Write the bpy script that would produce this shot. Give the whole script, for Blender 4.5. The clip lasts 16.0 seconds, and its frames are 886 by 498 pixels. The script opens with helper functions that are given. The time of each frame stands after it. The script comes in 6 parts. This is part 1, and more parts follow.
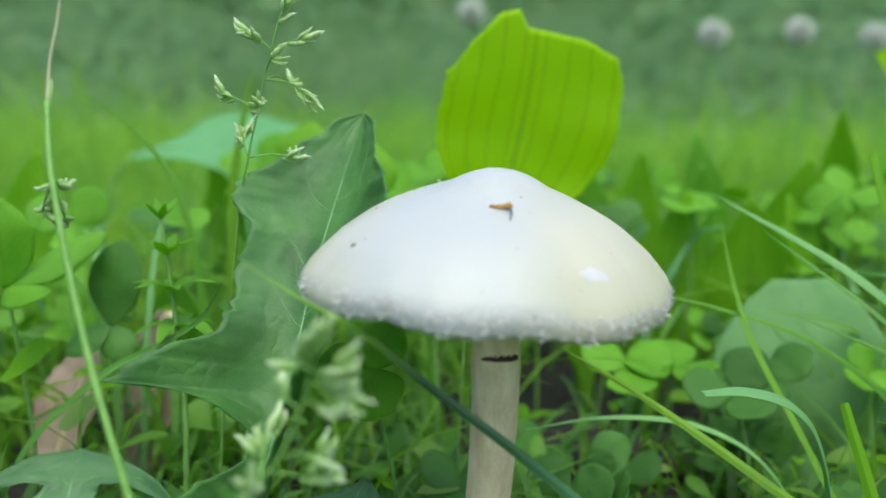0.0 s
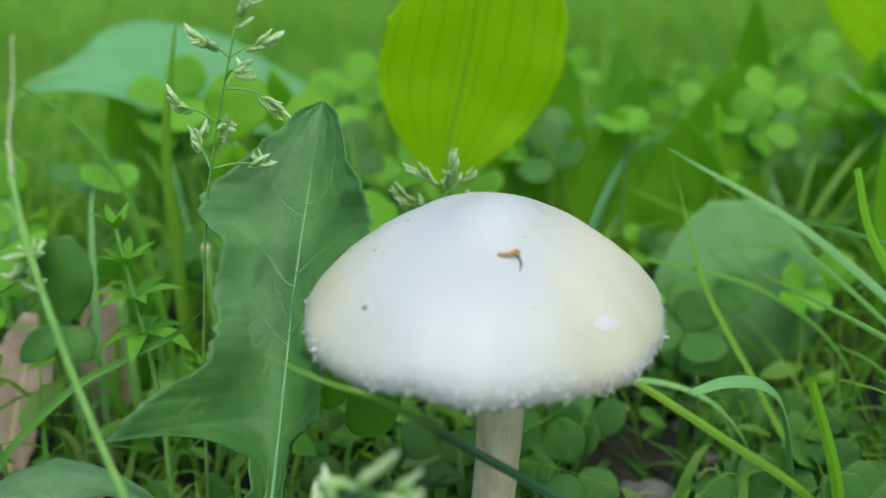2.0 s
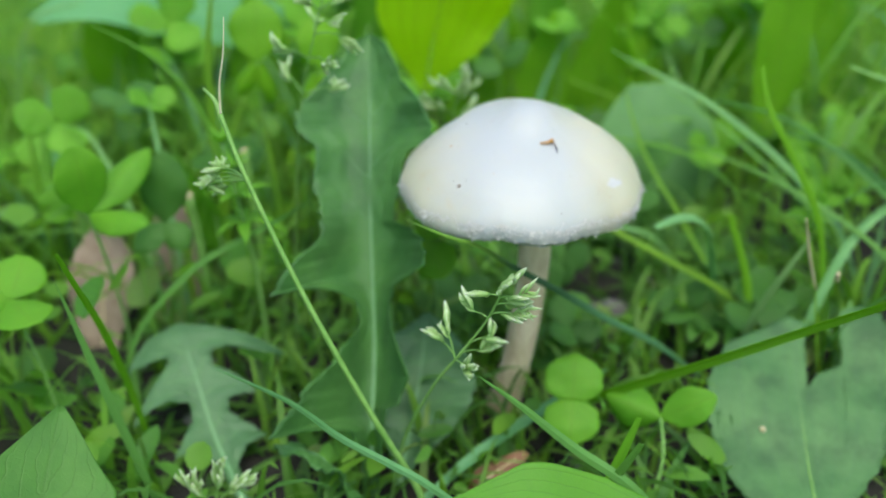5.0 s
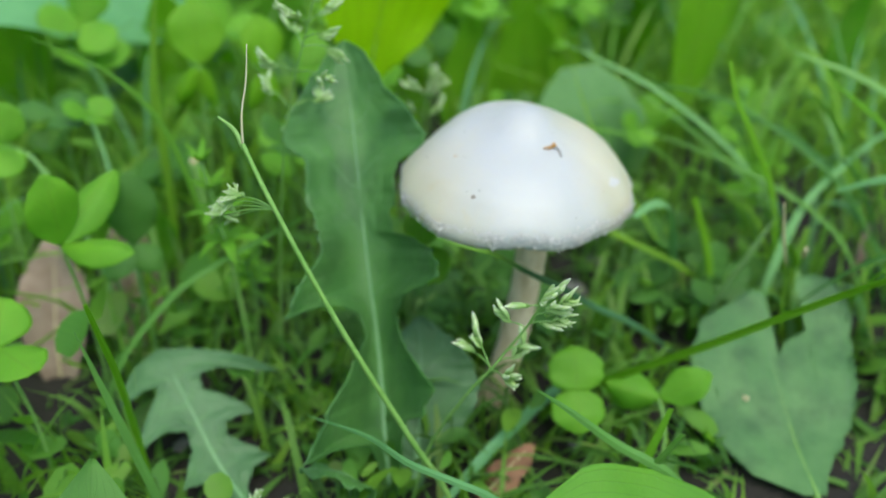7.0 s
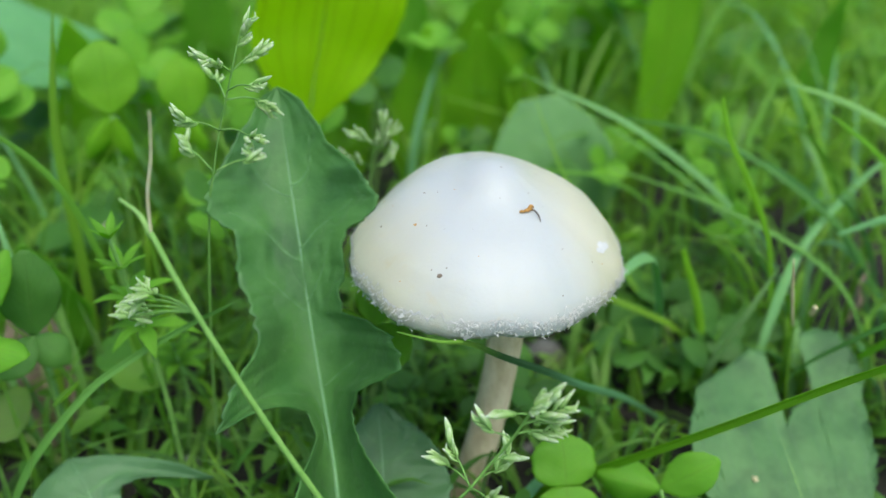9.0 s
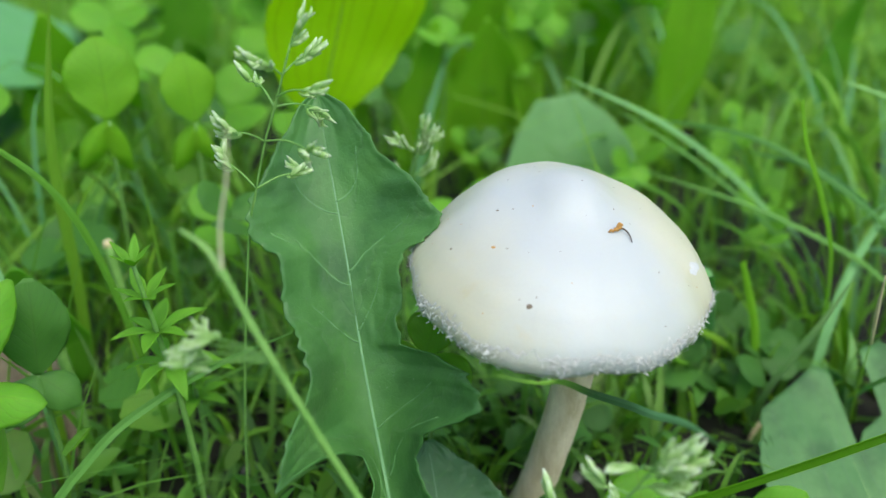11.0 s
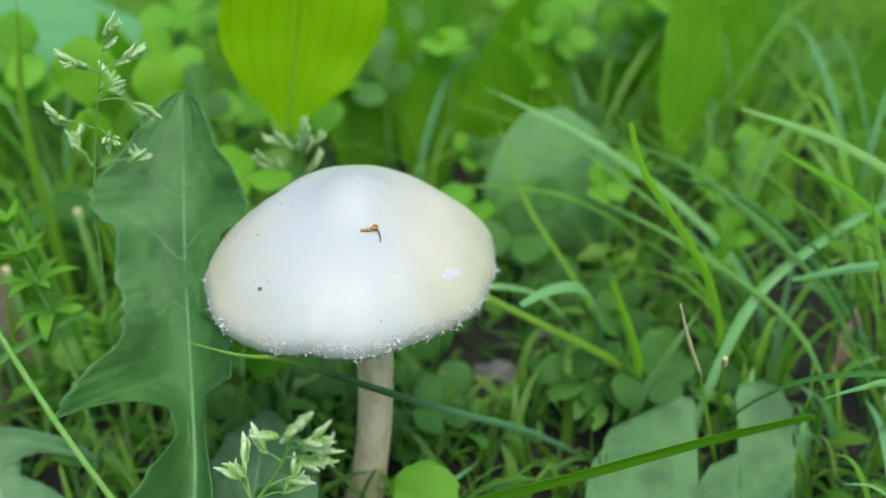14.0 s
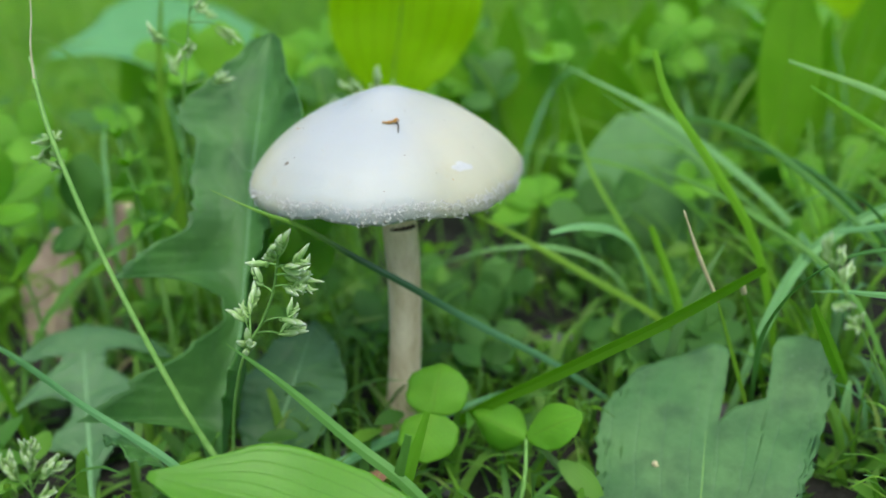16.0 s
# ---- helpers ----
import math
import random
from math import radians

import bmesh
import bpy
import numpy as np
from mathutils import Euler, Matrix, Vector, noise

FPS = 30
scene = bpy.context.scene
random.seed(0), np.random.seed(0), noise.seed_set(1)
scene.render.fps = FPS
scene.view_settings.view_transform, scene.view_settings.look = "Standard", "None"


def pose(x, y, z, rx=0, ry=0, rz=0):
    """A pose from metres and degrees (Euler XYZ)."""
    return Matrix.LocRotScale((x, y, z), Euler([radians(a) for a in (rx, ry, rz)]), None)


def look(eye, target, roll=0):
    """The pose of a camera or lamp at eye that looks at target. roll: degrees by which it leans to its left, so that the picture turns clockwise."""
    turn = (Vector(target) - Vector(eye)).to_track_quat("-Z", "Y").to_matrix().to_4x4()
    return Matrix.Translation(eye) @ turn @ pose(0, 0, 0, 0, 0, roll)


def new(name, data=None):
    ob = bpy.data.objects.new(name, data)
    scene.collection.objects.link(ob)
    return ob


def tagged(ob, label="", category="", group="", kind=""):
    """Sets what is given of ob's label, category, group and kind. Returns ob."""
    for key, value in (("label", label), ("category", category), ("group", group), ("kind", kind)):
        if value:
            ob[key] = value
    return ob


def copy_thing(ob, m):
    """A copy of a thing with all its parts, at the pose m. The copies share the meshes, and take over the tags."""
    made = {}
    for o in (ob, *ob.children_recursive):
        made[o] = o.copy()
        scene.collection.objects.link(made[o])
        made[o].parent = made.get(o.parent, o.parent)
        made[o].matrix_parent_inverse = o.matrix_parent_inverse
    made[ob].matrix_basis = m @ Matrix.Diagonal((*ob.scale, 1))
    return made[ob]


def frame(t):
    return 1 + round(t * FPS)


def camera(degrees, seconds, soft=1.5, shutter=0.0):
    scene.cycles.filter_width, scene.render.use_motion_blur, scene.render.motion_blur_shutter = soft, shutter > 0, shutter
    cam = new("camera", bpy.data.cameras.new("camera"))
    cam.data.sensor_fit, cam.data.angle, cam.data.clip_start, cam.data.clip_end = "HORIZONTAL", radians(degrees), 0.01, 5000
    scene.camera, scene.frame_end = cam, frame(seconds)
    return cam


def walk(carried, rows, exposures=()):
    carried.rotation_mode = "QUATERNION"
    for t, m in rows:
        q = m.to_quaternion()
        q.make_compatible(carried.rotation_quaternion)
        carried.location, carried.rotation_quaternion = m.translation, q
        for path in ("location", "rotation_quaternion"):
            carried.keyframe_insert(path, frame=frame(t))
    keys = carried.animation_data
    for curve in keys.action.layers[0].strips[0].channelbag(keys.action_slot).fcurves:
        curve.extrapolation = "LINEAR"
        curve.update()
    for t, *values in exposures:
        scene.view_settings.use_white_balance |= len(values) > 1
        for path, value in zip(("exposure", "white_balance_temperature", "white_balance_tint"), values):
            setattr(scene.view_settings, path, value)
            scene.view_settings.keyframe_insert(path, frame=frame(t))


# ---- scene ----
cam = camera(52.06, 16.0)
cam.data.dof.use_dof = True
cam.data.dof.focus_distance = 0.160
cam.data.dof.aperture_fstop = 11.0

PATH = [
    (0, (-0.00543, -0.15052, 0.09176), (-0.00529, 0.04793, 0.06697), 0.82),
    (0.5, (-0.01115, -0.14868, 0.09647), (-0.00581, 0.04866, 0.06436), 0.70),
    (1, (-0.01513, -0.14680, 0.10386), (-0.00440, 0.04751, 0.05771), -0.56),
    (1.5, (-0.01822, -0.13855, 0.11457), (-0.00007, 0.05247, 0.05818), -1.13),
    (2, (-0.02329, -0.13984, 0.12427), (0.00232, 0.04815, 0.06098), -1.07),
    (2.5, (-0.02884, -0.14890, 0.13231), (0.00260, 0.03598, 0.06279), -1.26),
    (3, (-0.03774, -0.15750, 0.13175), (-0.00269, 0.02529, 0.05855), -1.80),
    (3.5, (-0.04577, -0.16524, 0.13768), (-0.00638, 0.01346, 0.05697), -2.01),
    (4, (-0.04915, -0.17517, 0.14281), (-0.00770, 0.00170, 0.05915), -2.74),
    (4.5, (-0.05812, -0.18801, 0.14183), (-0.01294, -0.01336, 0.05548), -3.01),
    (4.7, (-0.06441, -0.18989, 0.14446), (-0.01694, -0.01628, 0.05724), -2.71),
    (6.8, (-0.10105, -0.17024, 0.15823), (-0.02416, -0.01375, 0.06025), -1.81),
    (7, (-0.10406, -0.17186, 0.16022), (-0.02412, -0.01640, 0.06305), -1.71),
    (7.5, (-0.10918, -0.16974, 0.16357), (-0.02199, -0.01764, 0.06733), -1.50),
    (8, (-0.11458, -0.15912, 0.16246), (-0.02229, -0.00973, 0.06671), -1.62),
    (8.5, (-0.10174, -0.14701, 0.16097), (-0.00780, 0.00166, 0.06572), -1.73),
    (9, (-0.08956, -0.13993, 0.15616), (0.00126, 0.01104, 0.06151), -2.23),
    (9.2, (-0.08348, -0.13764, 0.15545), (0.00707, 0.01328, 0.06045), -1.95),
    (11.3, (-0.09933, -0.10719, 0.15068), (0.00574, 0.03236, 0.05328), -0.41),
    (11.5, (-0.09901, -0.10618, 0.14881), (0.00879, 0.03045, 0.05027), 0.10),
    (12, (-0.10088, -0.10630, 0.14712), (0.00896, 0.02647, 0.04560), 0.51),
    (12.5, (-0.09044, -0.11691, 0.15069), (0.01326, 0.02061, 0.04902), -0.19),
    (13, (-0.07191, -0.13104, 0.15496), (0.01931, 0.01619, 0.05495), -1.50),
    (13.5, (-0.05253, -0.14748, 0.15650), (0.02172, 0.01007, 0.05817), -2.38),
    (14, (-0.03128, -0.16201, 0.15485), (0.02459, 0.00579, 0.06144), -3.53),
    (14.5, (-0.01918, -0.17587, 0.14540), (0.02260, -0.00178, 0.05625), -4.42),
    (15, (-0.01291, -0.18832, 0.13674), (0.01873, -0.00849, 0.05512), -4.48),
    (15.5, (-0.01032, -0.19510, 0.12071), (0.01384, -0.01074, 0.04704), -4.55),
    (16, (-0.00585, -0.19875, 0.11727), (0.01229, -0.01090, 0.05105), -4.54),
]
EXPOSURES = [(t, e, 6500, 3) for t, e in ((0, 0.85), (1, 0.73), (2, 0.66), (3, 0.72), (3.5, 0.79), (4, 0.93), (4.5, 0.85), (7, 0.79), (8, 0.78), (9, 0.80), (11.5, 0.86), (13, 0.84), (14.5, 0.74), (16, 0.70))]
walk(cam, [(t, look(eye, target, roll)) for t, eye, target, roll in PATH], EXPOSURES)

# ---- light ----
world = bpy.data.worlds.new("world")
scene.world = world
world.use_nodes = True
wn, wl = world.node_tree.nodes, world.node_tree.links
sky = wn.new("ShaderNodeTexSky")
sky.sky_type = "NISHITA"
sky.sun_disc = False
sky.sun_elevation, sky.sun_rotation = radians(67), radians(172)
sky.air_density, sky.dust_density = 1.0, 2.5
wn["Background"].inputs["Strength"].default_value = 0.16
wl.new(sky.outputs[0], wn["Background"].inputs[0])
sun = new("sun", bpy.data.lights.new("sun", "SUN"))
sun.data.energy, sun.data.angle, sun.data.color = 1.35, radians(60), (0.99, 0.985, 0.97)
sun.matrix_world = look((0.10, -0.71, 1.7), (0, 0, 0))

CM = 0.01


# ---- materials ----
class Mat:
    """A small builder for node materials."""

    def __init__(self, name):
        self.m = bpy.data.materials.new(name)
        self.m.use_nodes = True
        self.n, self.l = self.m.node_tree.nodes, self.m.node_tree.links
        self.b = self.n["Principled BSDF"]
        self.out = self.n["Material Output"]

    def node(self, kind, **inputs):
        nd = self.n.new(kind)
        for k, v in inputs.items():
            sock = nd.inputs[k.replace("_", " ")]
            if hasattr(v, "is_linked"):
                self.l.new(v, sock)
            else:
                sock.default_value = v
        return nd

    def noise(self, scale, detail=4.0, rough=0.6, coord="Object", stretch=None):
        tc = self.n.new("ShaderNodeTexCoord").outputs[coord]
        if stretch:
            tc = self.node("ShaderNodeMapping", Vector=tc, Scale=stretch).outputs[0]
        return self.node("ShaderNodeTexNoise", Vector=tc, Scale=scale, Detail=detail, Roughness=rough).outputs[0]

    def ramp(self, fac, stops):
        nd = self.n.new("ShaderNodeValToRGB")
        self.l.new(fac, nd.inputs[0])
        e = nd.color_ramp.elements
        while len(e) < len(stops):
            e.new(0.5)
        for el, (p, c) in zip(e, stops):
            el.position = p
            el.color = (*c, 1) if len(c) == 3 else c
        return nd.outputs[0]

    def mix(self, fac, a, b, mode="MIX"):
        nd = self.n.new("ShaderNodeMix")
        nd.data_type, nd.blend_type = "RGBA", mode
        for sock, v in ((nd.inputs[0], fac), (nd.inputs[6], a), (nd.inputs[7], b)):
            if hasattr(v, "is_linked"):
                self.l.new(v, sock)
            elif isinstance(v, (int, float)):
                sock.default_value = v
            else:
                sock.default_value = (*v, 1)
        return nd.outputs[2]

    def math(self, op, a, b=0.0):
        nd = self.n.new("ShaderNodeMath")
        nd.operation = op
        for sock, v in zip(nd.inputs, (a, b)):
            if hasattr(v, "is_linked"):
                self.l.new(v, sock)
            else:
                sock.default_value = v
        return nd.outputs[0]

    def bump(self, height, strength=0.3, dist=0.0005):
        nd = self.node("ShaderNodeBump", Height=height, Strength=strength, Distance=dist)
        self.l.new(nd.outputs[0], self.b.inputs["Normal"])
        return nd.outputs[0]

    def color(self, v):
        if hasattr(v, "is_linked"):
            self.l.new(v, self.b.inputs["Base Color"])
        else:
            self.b.inputs["Base Color"].default_value = (*v, 1)

    def set(self, **k):
        for key, v in k.items():
            self.b.inputs[key.replace("_", " ")].default_value = v
        return self

    def translucent(self, color, weight, normal=None):
        tr = self.n.new("ShaderNodeBsdfTranslucent")
        if hasattr(color, "is_linked"):
            self.l.new(color, tr.inputs[0])
        else:
            tr.inputs[0].default_value = (*color, 1)
        mx = self.n.new("ShaderNodeMixShader")
        mx.inputs[0].default_value = weight
        self.l.new(self.b.outputs[0], mx.inputs[1])
        self.l.new(tr.outputs[0], mx.inputs[2])
        self.l.new(mx.outputs[0], self.out.inputs[0])
        return self


def leaf_material(name, dark, light, through_color, weight=0.35, rough=0.5, veins=9.0, vein_color=None, rib=0.02, curve=0.5, parallel=False, strength=0.4, net=650.0, blotch=0.0, vary=0.35, spec=0.3):
    """A leaf: uneven green, side veins and a net of finer ones, a pale midrib; light passes through it. UV: x across, y along."""
    a = Mat(name)
    big, fine = a.noise(90, 3), a.noise(900, 5)
    base = a.mix(a.ramp(big, [(0.32, (0, 0, 0)), (0.68, (1, 1, 1))]), dark, light)
    base = a.mix(a.math("MULTIPLY", fine, 0.3), base, tuple(min(1, c * 1.5) for c in light))
    if blotch:
        base = a.mix(a.math("MULTIPLY", a.ramp(a.noise(70, 5, 0.65), [(0.48, (0, 0, 0)), (0.62, (1, 1, 1))]), 0.7 * blotch), base, tuple(c * 0.55 + 0.01 for c in dark))
        base = a.mix(a.math("MULTIPLY", a.ramp(a.noise(1400, 2), [(0.70, (0, 0, 0)), (0.76, (1, 1, 1))]), 0.5), base, (0.35, 0.42, 0.28))
    oi = a.n.new("ShaderNodeObjectInfo").outputs["Random"]
    base = a.mix(a.math("MULTIPLY", oi, vary), base, tuple(c * 0.7 for c in dark))
    tc = a.n.new("ShaderNodeTexCoord")
    sep = a.node("ShaderNodeSeparateXYZ", Vector=tc.outputs["UV"])
    off = a.math("ABSOLUTE", a.math("SUBTRACT", sep.outputs[0], 0.5))
    wob = a.math("MULTIPLY", a.math("SUBTRACT", a.noise(160, 2), 0.5), 0.16)
    if parallel:
        phase = a.math("MULTIPLY", a.math("ADD", off, a.math("MULTIPLY", wob, 0.2)), veins * 2)
    else:
        phase = a.math("MULTIPLY", a.math("ADD", a.math("ADD", sep.outputs[1], a.math("MULTIPLY", off, -curve)), wob), veins)
    line = a.math("ABSOLUTE", a.math("SUBTRACT", a.math("FRACT", phase), 0.5))
    line = a.math("SMOOTH_MIN", a.math("MULTIPLY", line, 12.0), 1.0)
    mid = a.math("MINIMUM", a.math("DIVIDE", off, rib), 1.0)
    cell = a.node("ShaderNodeTexVoronoi", Vector=tc.outputs["Object"], Scale=net)
    cell.feature = "DISTANCE_TO_EDGE"
    web = a.math("MINIMUM", a.math("MULTIPLY", cell.outputs["Distance"], 9.0), 1.0)
    vein = a.math("MULTIPLY", line, mid)
    vc = vein_color or tuple(min(1, c * 1.5 + 0.03) for c in light)
    base = a.mix(a.math("MULTIPLY", a.math("SUBTRACT", 1.0, vein), strength), base, vc)
    base = a.mix(a.math("MULTIPLY", a.math("SUBTRACT", 1.0, web), 0.06), base, vc)
    a.color(base)
    a.set(Roughness=rough)
    a.b.inputs["Specular IOR Level"].default_value = spec
    a.bump(a.math("ADD", a.math("ADD", a.math("MULTIPLY", vein, 0.3), a.math("MULTIPLY", web, 0.10)), a.math("ADD", a.math("MULTIPLY", big, 1.2), a.math("MULTIPLY", fine, 0.4))), 0.6, 0.0004)
    a.translucent(a.mix(vein, tuple(c * 0.75 for c in through_color), through_color), weight)
    return a.m


def grass_material(name, dark, light, through_color, weight=0.35, island=False):
    a = Mat(name)
    if island:
        r = a.n.new("ShaderNodeNewGeometry").outputs["Random Per Island"]
    else:
        r = a.n.new("ShaderNodeObjectInfo").outputs["Random"]
    base = a.ramp(r, [(0.0, tuple(c * 0.45 for c in dark)), (0.16, dark), (0.36, tuple(c * k for c, k in zip(light, (0.7, 0.85, 1.1)))), (0.6, light), (0.8, tuple(c * k for c, k in zip(light, (1.25, 1.08, 0.75)))), (0.93, tuple(c * 1.15 for c in light)), (1.0, (0.26, 0.30, 0.10))])
    uv = a.n.new("ShaderNodeTexCoord").outputs["UV"]
    sep = a.node("ShaderNodeSeparateXYZ", Vector=uv)
    stripes = a.math("ABSOLUTE", a.math("SUBTRACT", a.math("FRACT", a.math("MULTIPLY", sep.outputs[0], 7)), 0.5))
    base = a.mix(a.math("MULTIPLY", stripes, 0.5), base, tuple(c * 1.3 for c in light))
    base = a.mix(a.math("MULTIPLY", a.noise(300, 3), 0.4), base, tuple(c * 0.75 for c in dark))
    a.color(base)
    a.set(Roughness=0.45)
    a.b.inputs["Specular IOR Level"].default_value = 0.3
    a.bump(stripes, 0.4, 0.0002)
    a.translucent(through_color, weight)
    return a.m


def cap_material():
    a = Mat("cap_skin")
    tc = a.n.new("ShaderNodeTexCoord").outputs["UV"]
    sep = a.node("ShaderNodeSeparateXYZ", Vector=tc)
    big, mid, fine = a.noise(45, 4), a.noise(160, 5), a.noise(1800, 4)
    edge = a.math("ADD", sep.outputs[1], a.math("MULTIPLY", a.math("SUBTRACT", big, 0.5), 0.35))
    base = a.ramp(edge, [(0.25, (0.455, 0.45, 0.41)), (0.6, (0.46, 0.452, 0.40)), (0.85, (0.44, 0.435, 0.33)), (0.97, (0.46, 0.445, 0.40))])
    # cool sky light painted along the front; sides and back keep their cream
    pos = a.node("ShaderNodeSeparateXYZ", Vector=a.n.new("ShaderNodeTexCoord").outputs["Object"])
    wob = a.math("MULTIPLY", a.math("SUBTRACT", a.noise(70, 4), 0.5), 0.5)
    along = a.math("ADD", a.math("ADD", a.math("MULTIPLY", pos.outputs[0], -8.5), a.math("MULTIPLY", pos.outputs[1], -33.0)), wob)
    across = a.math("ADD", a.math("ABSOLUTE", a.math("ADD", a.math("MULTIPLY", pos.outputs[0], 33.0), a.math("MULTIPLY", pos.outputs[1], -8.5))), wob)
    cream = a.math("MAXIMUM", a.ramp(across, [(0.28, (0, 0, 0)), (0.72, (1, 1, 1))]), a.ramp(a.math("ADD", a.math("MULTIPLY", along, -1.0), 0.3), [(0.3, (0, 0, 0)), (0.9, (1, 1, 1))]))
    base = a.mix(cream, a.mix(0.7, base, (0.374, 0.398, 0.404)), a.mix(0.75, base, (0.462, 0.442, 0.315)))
    stain = a.math("MULTIPLY", a.ramp(mid, [(0.60, (0, 0, 0)), (0.74, (1, 1, 1))]), a.ramp(sep.outputs[1], [(0.45, (0, 0, 0)), (0.9, (0.45, 0.45, 0.45))]))
    base = a.mix(stain, base, (0.45, 0.35, 0.14))
    base = a.mix(a.math("MULTIPLY", a.ramp(fine, [(0.35, (1, 1, 1)), (0.5, (0, 0, 0))]), 0.12), base, (0.37, 0.36, 0.32))
    a.color(base)
    a.set(Roughness=0.42)
    a.b.inputs["Specular IOR Level"].default_value = 0.45
    a.b.inputs["Coat Weight"].default_value = 0.15
    a.b.inputs["Coat Roughness"].default_value = 0.5
    a.b.inputs["Subsurface Weight"].default_value = 0.3
    a.b.inputs["Subsurface Radius"].default_value = (0.004, 0.003, 0.002)
    a.b.inputs["Subsurface Scale"].default_value = 1.0
    cotton = a.math("MULTIPLY", a.noise(1100, 6, 0.75), a.ramp(sep.outputs[1], [(0.86, (0, 0, 0)), (0.97, (1, 1, 1))]))
    a.bump(a.math("ADD", a.math("ADD", a.math("MULTIPLY", mid, 0.8), a.math("MULTIPLY", big, 2.0)), a.math("ADD", a.math("MULTIPLY", fine, 0.25), a.math("MULTIPLY", cotton, 3.0))), 0.3, 0.0003)
    return a.m


def simple_material(name, c1, c2, scale=300, rough=0.7, stretch=None, bump=0.4, spec=0.3):
    a = Mat(name)
    f, g = a.noise(scale, 5, 0.65, stretch=stretch), a.noise(scale * 6, 4)
    a.color(a.mix(a.math("MULTIPLY", g, 0.4), a.mix(a.ramp(f, [(0.3, (0, 0, 0)), (0.7, (1, 1, 1))]), c1, c2), tuple(c * 0.6 for c in c1)))
    a.set(Roughness=rough)
    a.b.inputs["Specular IOR Level"].default_value = spec
    a.bump(a.math("ADD", f, a.math("MULTIPLY", g, 0.5)), bump, 0.0006)
    return a.m


M_CAP = cap_material()
def veil_material():
    a = Mat("veil_fibre")
    a.color(a.mix(a.noise(900, 4), (0.50, 0.49, 0.465), (0.64, 0.63, 0.60)))
    a.set(Roughness=0.95)
    a.b.inputs["Specular IOR Level"].default_value = 0.1
    a.translucent((0.8, 0.79, 0.76), 0.3)
    return a.m


M_VEIL = veil_material()
M_SCRAP = simple_material("torn_skin", (0.50, 0.50, 0.50), (0.58, 0.58, 0.57), 900, 0.6, bump=0.3)
M_STEM = simple_material("stem_flesh", (0.58, 0.45, 0.26), (0.88, 0.76, 0.53), 330, 0.8, stretch=(1, 1, 0.3), bump=0.7)
M_GILL = simple_material("gill_brown", (0.16, 0.11, 0.07), (0.28, 0.21, 0.14), 500, 0.85)
M_DARK = simple_material("dark_scrap", (0.05, 0.035, 0.025), (0.12, 0.08, 0.05), 800, 0.8)
M_SPECK = simple_material("grey_brown_dirt", (0.13, 0.10, 0.07), (0.25, 0.20, 0.15), 800, 0.8)
M_RUST = simple_material("rusty_husk", (0.34, 0.15, 0.03), (0.62, 0.36, 0.10), 1500, 0.7)
M_DRY = simple_material("dry_straw", (0.50, 0.43, 0.21), (0.66, 0.59, 0.36), 500, 0.8)
M_STRAW = simple_material("pale_straw", (0.60, 0.56, 0.32), (0.74, 0.70, 0.48), 500, 0.7)
M_DEAD = simple_material("dead_leaf", (0.25, 0.18, 0.125), (0.40, 0.315, 0.235), 160, 0.8)
M_BROWN = simple_material("brown_dead_leaf", (0.20, 0.10, 0.055), (0.32, 0.18, 0.10), 160, 0.8)
M_STONE = simple_material("grey_pebble", (0.10, 0.10, 0.09), (0.24, 0.235, 0.22), 300, 0.8)
M_DAND = leaf_material("dandelion_green", (0.044, 0.142, 0.034), (0.104, 0.255, 0.060), (0.19, 0.52, 0.06), 0.26, 0.44, 7.0, (0.17, 0.34, 0.12), 0.015, 0.34, strength=0.20, net=800.0, blotch=0.8, spec=0.36)
M_GREY = leaf_material("dandelion_grey_green", (0.064, 0.165, 0.058), (0.115, 0.252, 0.092), (0.16, 0.40, 0.08), 0.22, 0.5, 5.0, (0.16, 0.32, 0.16), 0.015, 0.34, strength=0.14, net=800.0, blotch=0.5, spec=0.5)
M_RIB = simple_material("pale_midrib", (0.17, 0.37, 0.15), (0.26, 0.47, 0.22), 300, 0.5, bump=0.2)
M_VEIN = simple_material("side_vein", (0.10, 0.26, 0.07), (0.155, 0.34, 0.11), 300, 0.5, bump=0.2)
# glow of a backlit leaf is put into this bright base colour too
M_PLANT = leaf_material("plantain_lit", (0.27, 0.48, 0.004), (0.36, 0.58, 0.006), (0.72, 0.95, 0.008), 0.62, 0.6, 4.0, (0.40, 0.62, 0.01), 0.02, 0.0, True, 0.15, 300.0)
M_BROAD = leaf_material("broad_leaf", (0.050, 0.15, 0.046), (0.132, 0.275, 0.088), (0.16, 0.46, 0.06), 0.30, 0.52, 4.0, (0.17, 0.34, 0.14), 0.02, 0.3, True, 0.16, 420.0, 1.0)
M_PALE = leaf_material("pale_leaf", (0.15, 0.40, 0.145), (0.21, 0.48, 0.190), (0.25, 0.66, 0.16), 0.38, 0.5, 4.0, (0.2, 0.48, 0.22), 0.02, 0.2, True, 0.25, 300.0, 0.35)
M_SAGE = leaf_material("sage_leaf", (0.125, 0.285, 0.085), (0.18, 0.37, 0.125), (0.24, 0.52, 0.10), 0.36, 0.5, 5.0, (0.22, 0.40, 0.16), 0.02, 0.3, strength=0.2, blotch=0.3)
M_NEAR = leaf_material("plantain_fresh", (0.100, 0.285, 0.018), (0.165, 0.390, 0.036), (0.33, 0.72, 0.025), 0.42, 0.36, 5.0, (0.24, 0.46, 0.06), 0.02, 0.0, True, 0.18, spec=0.5)
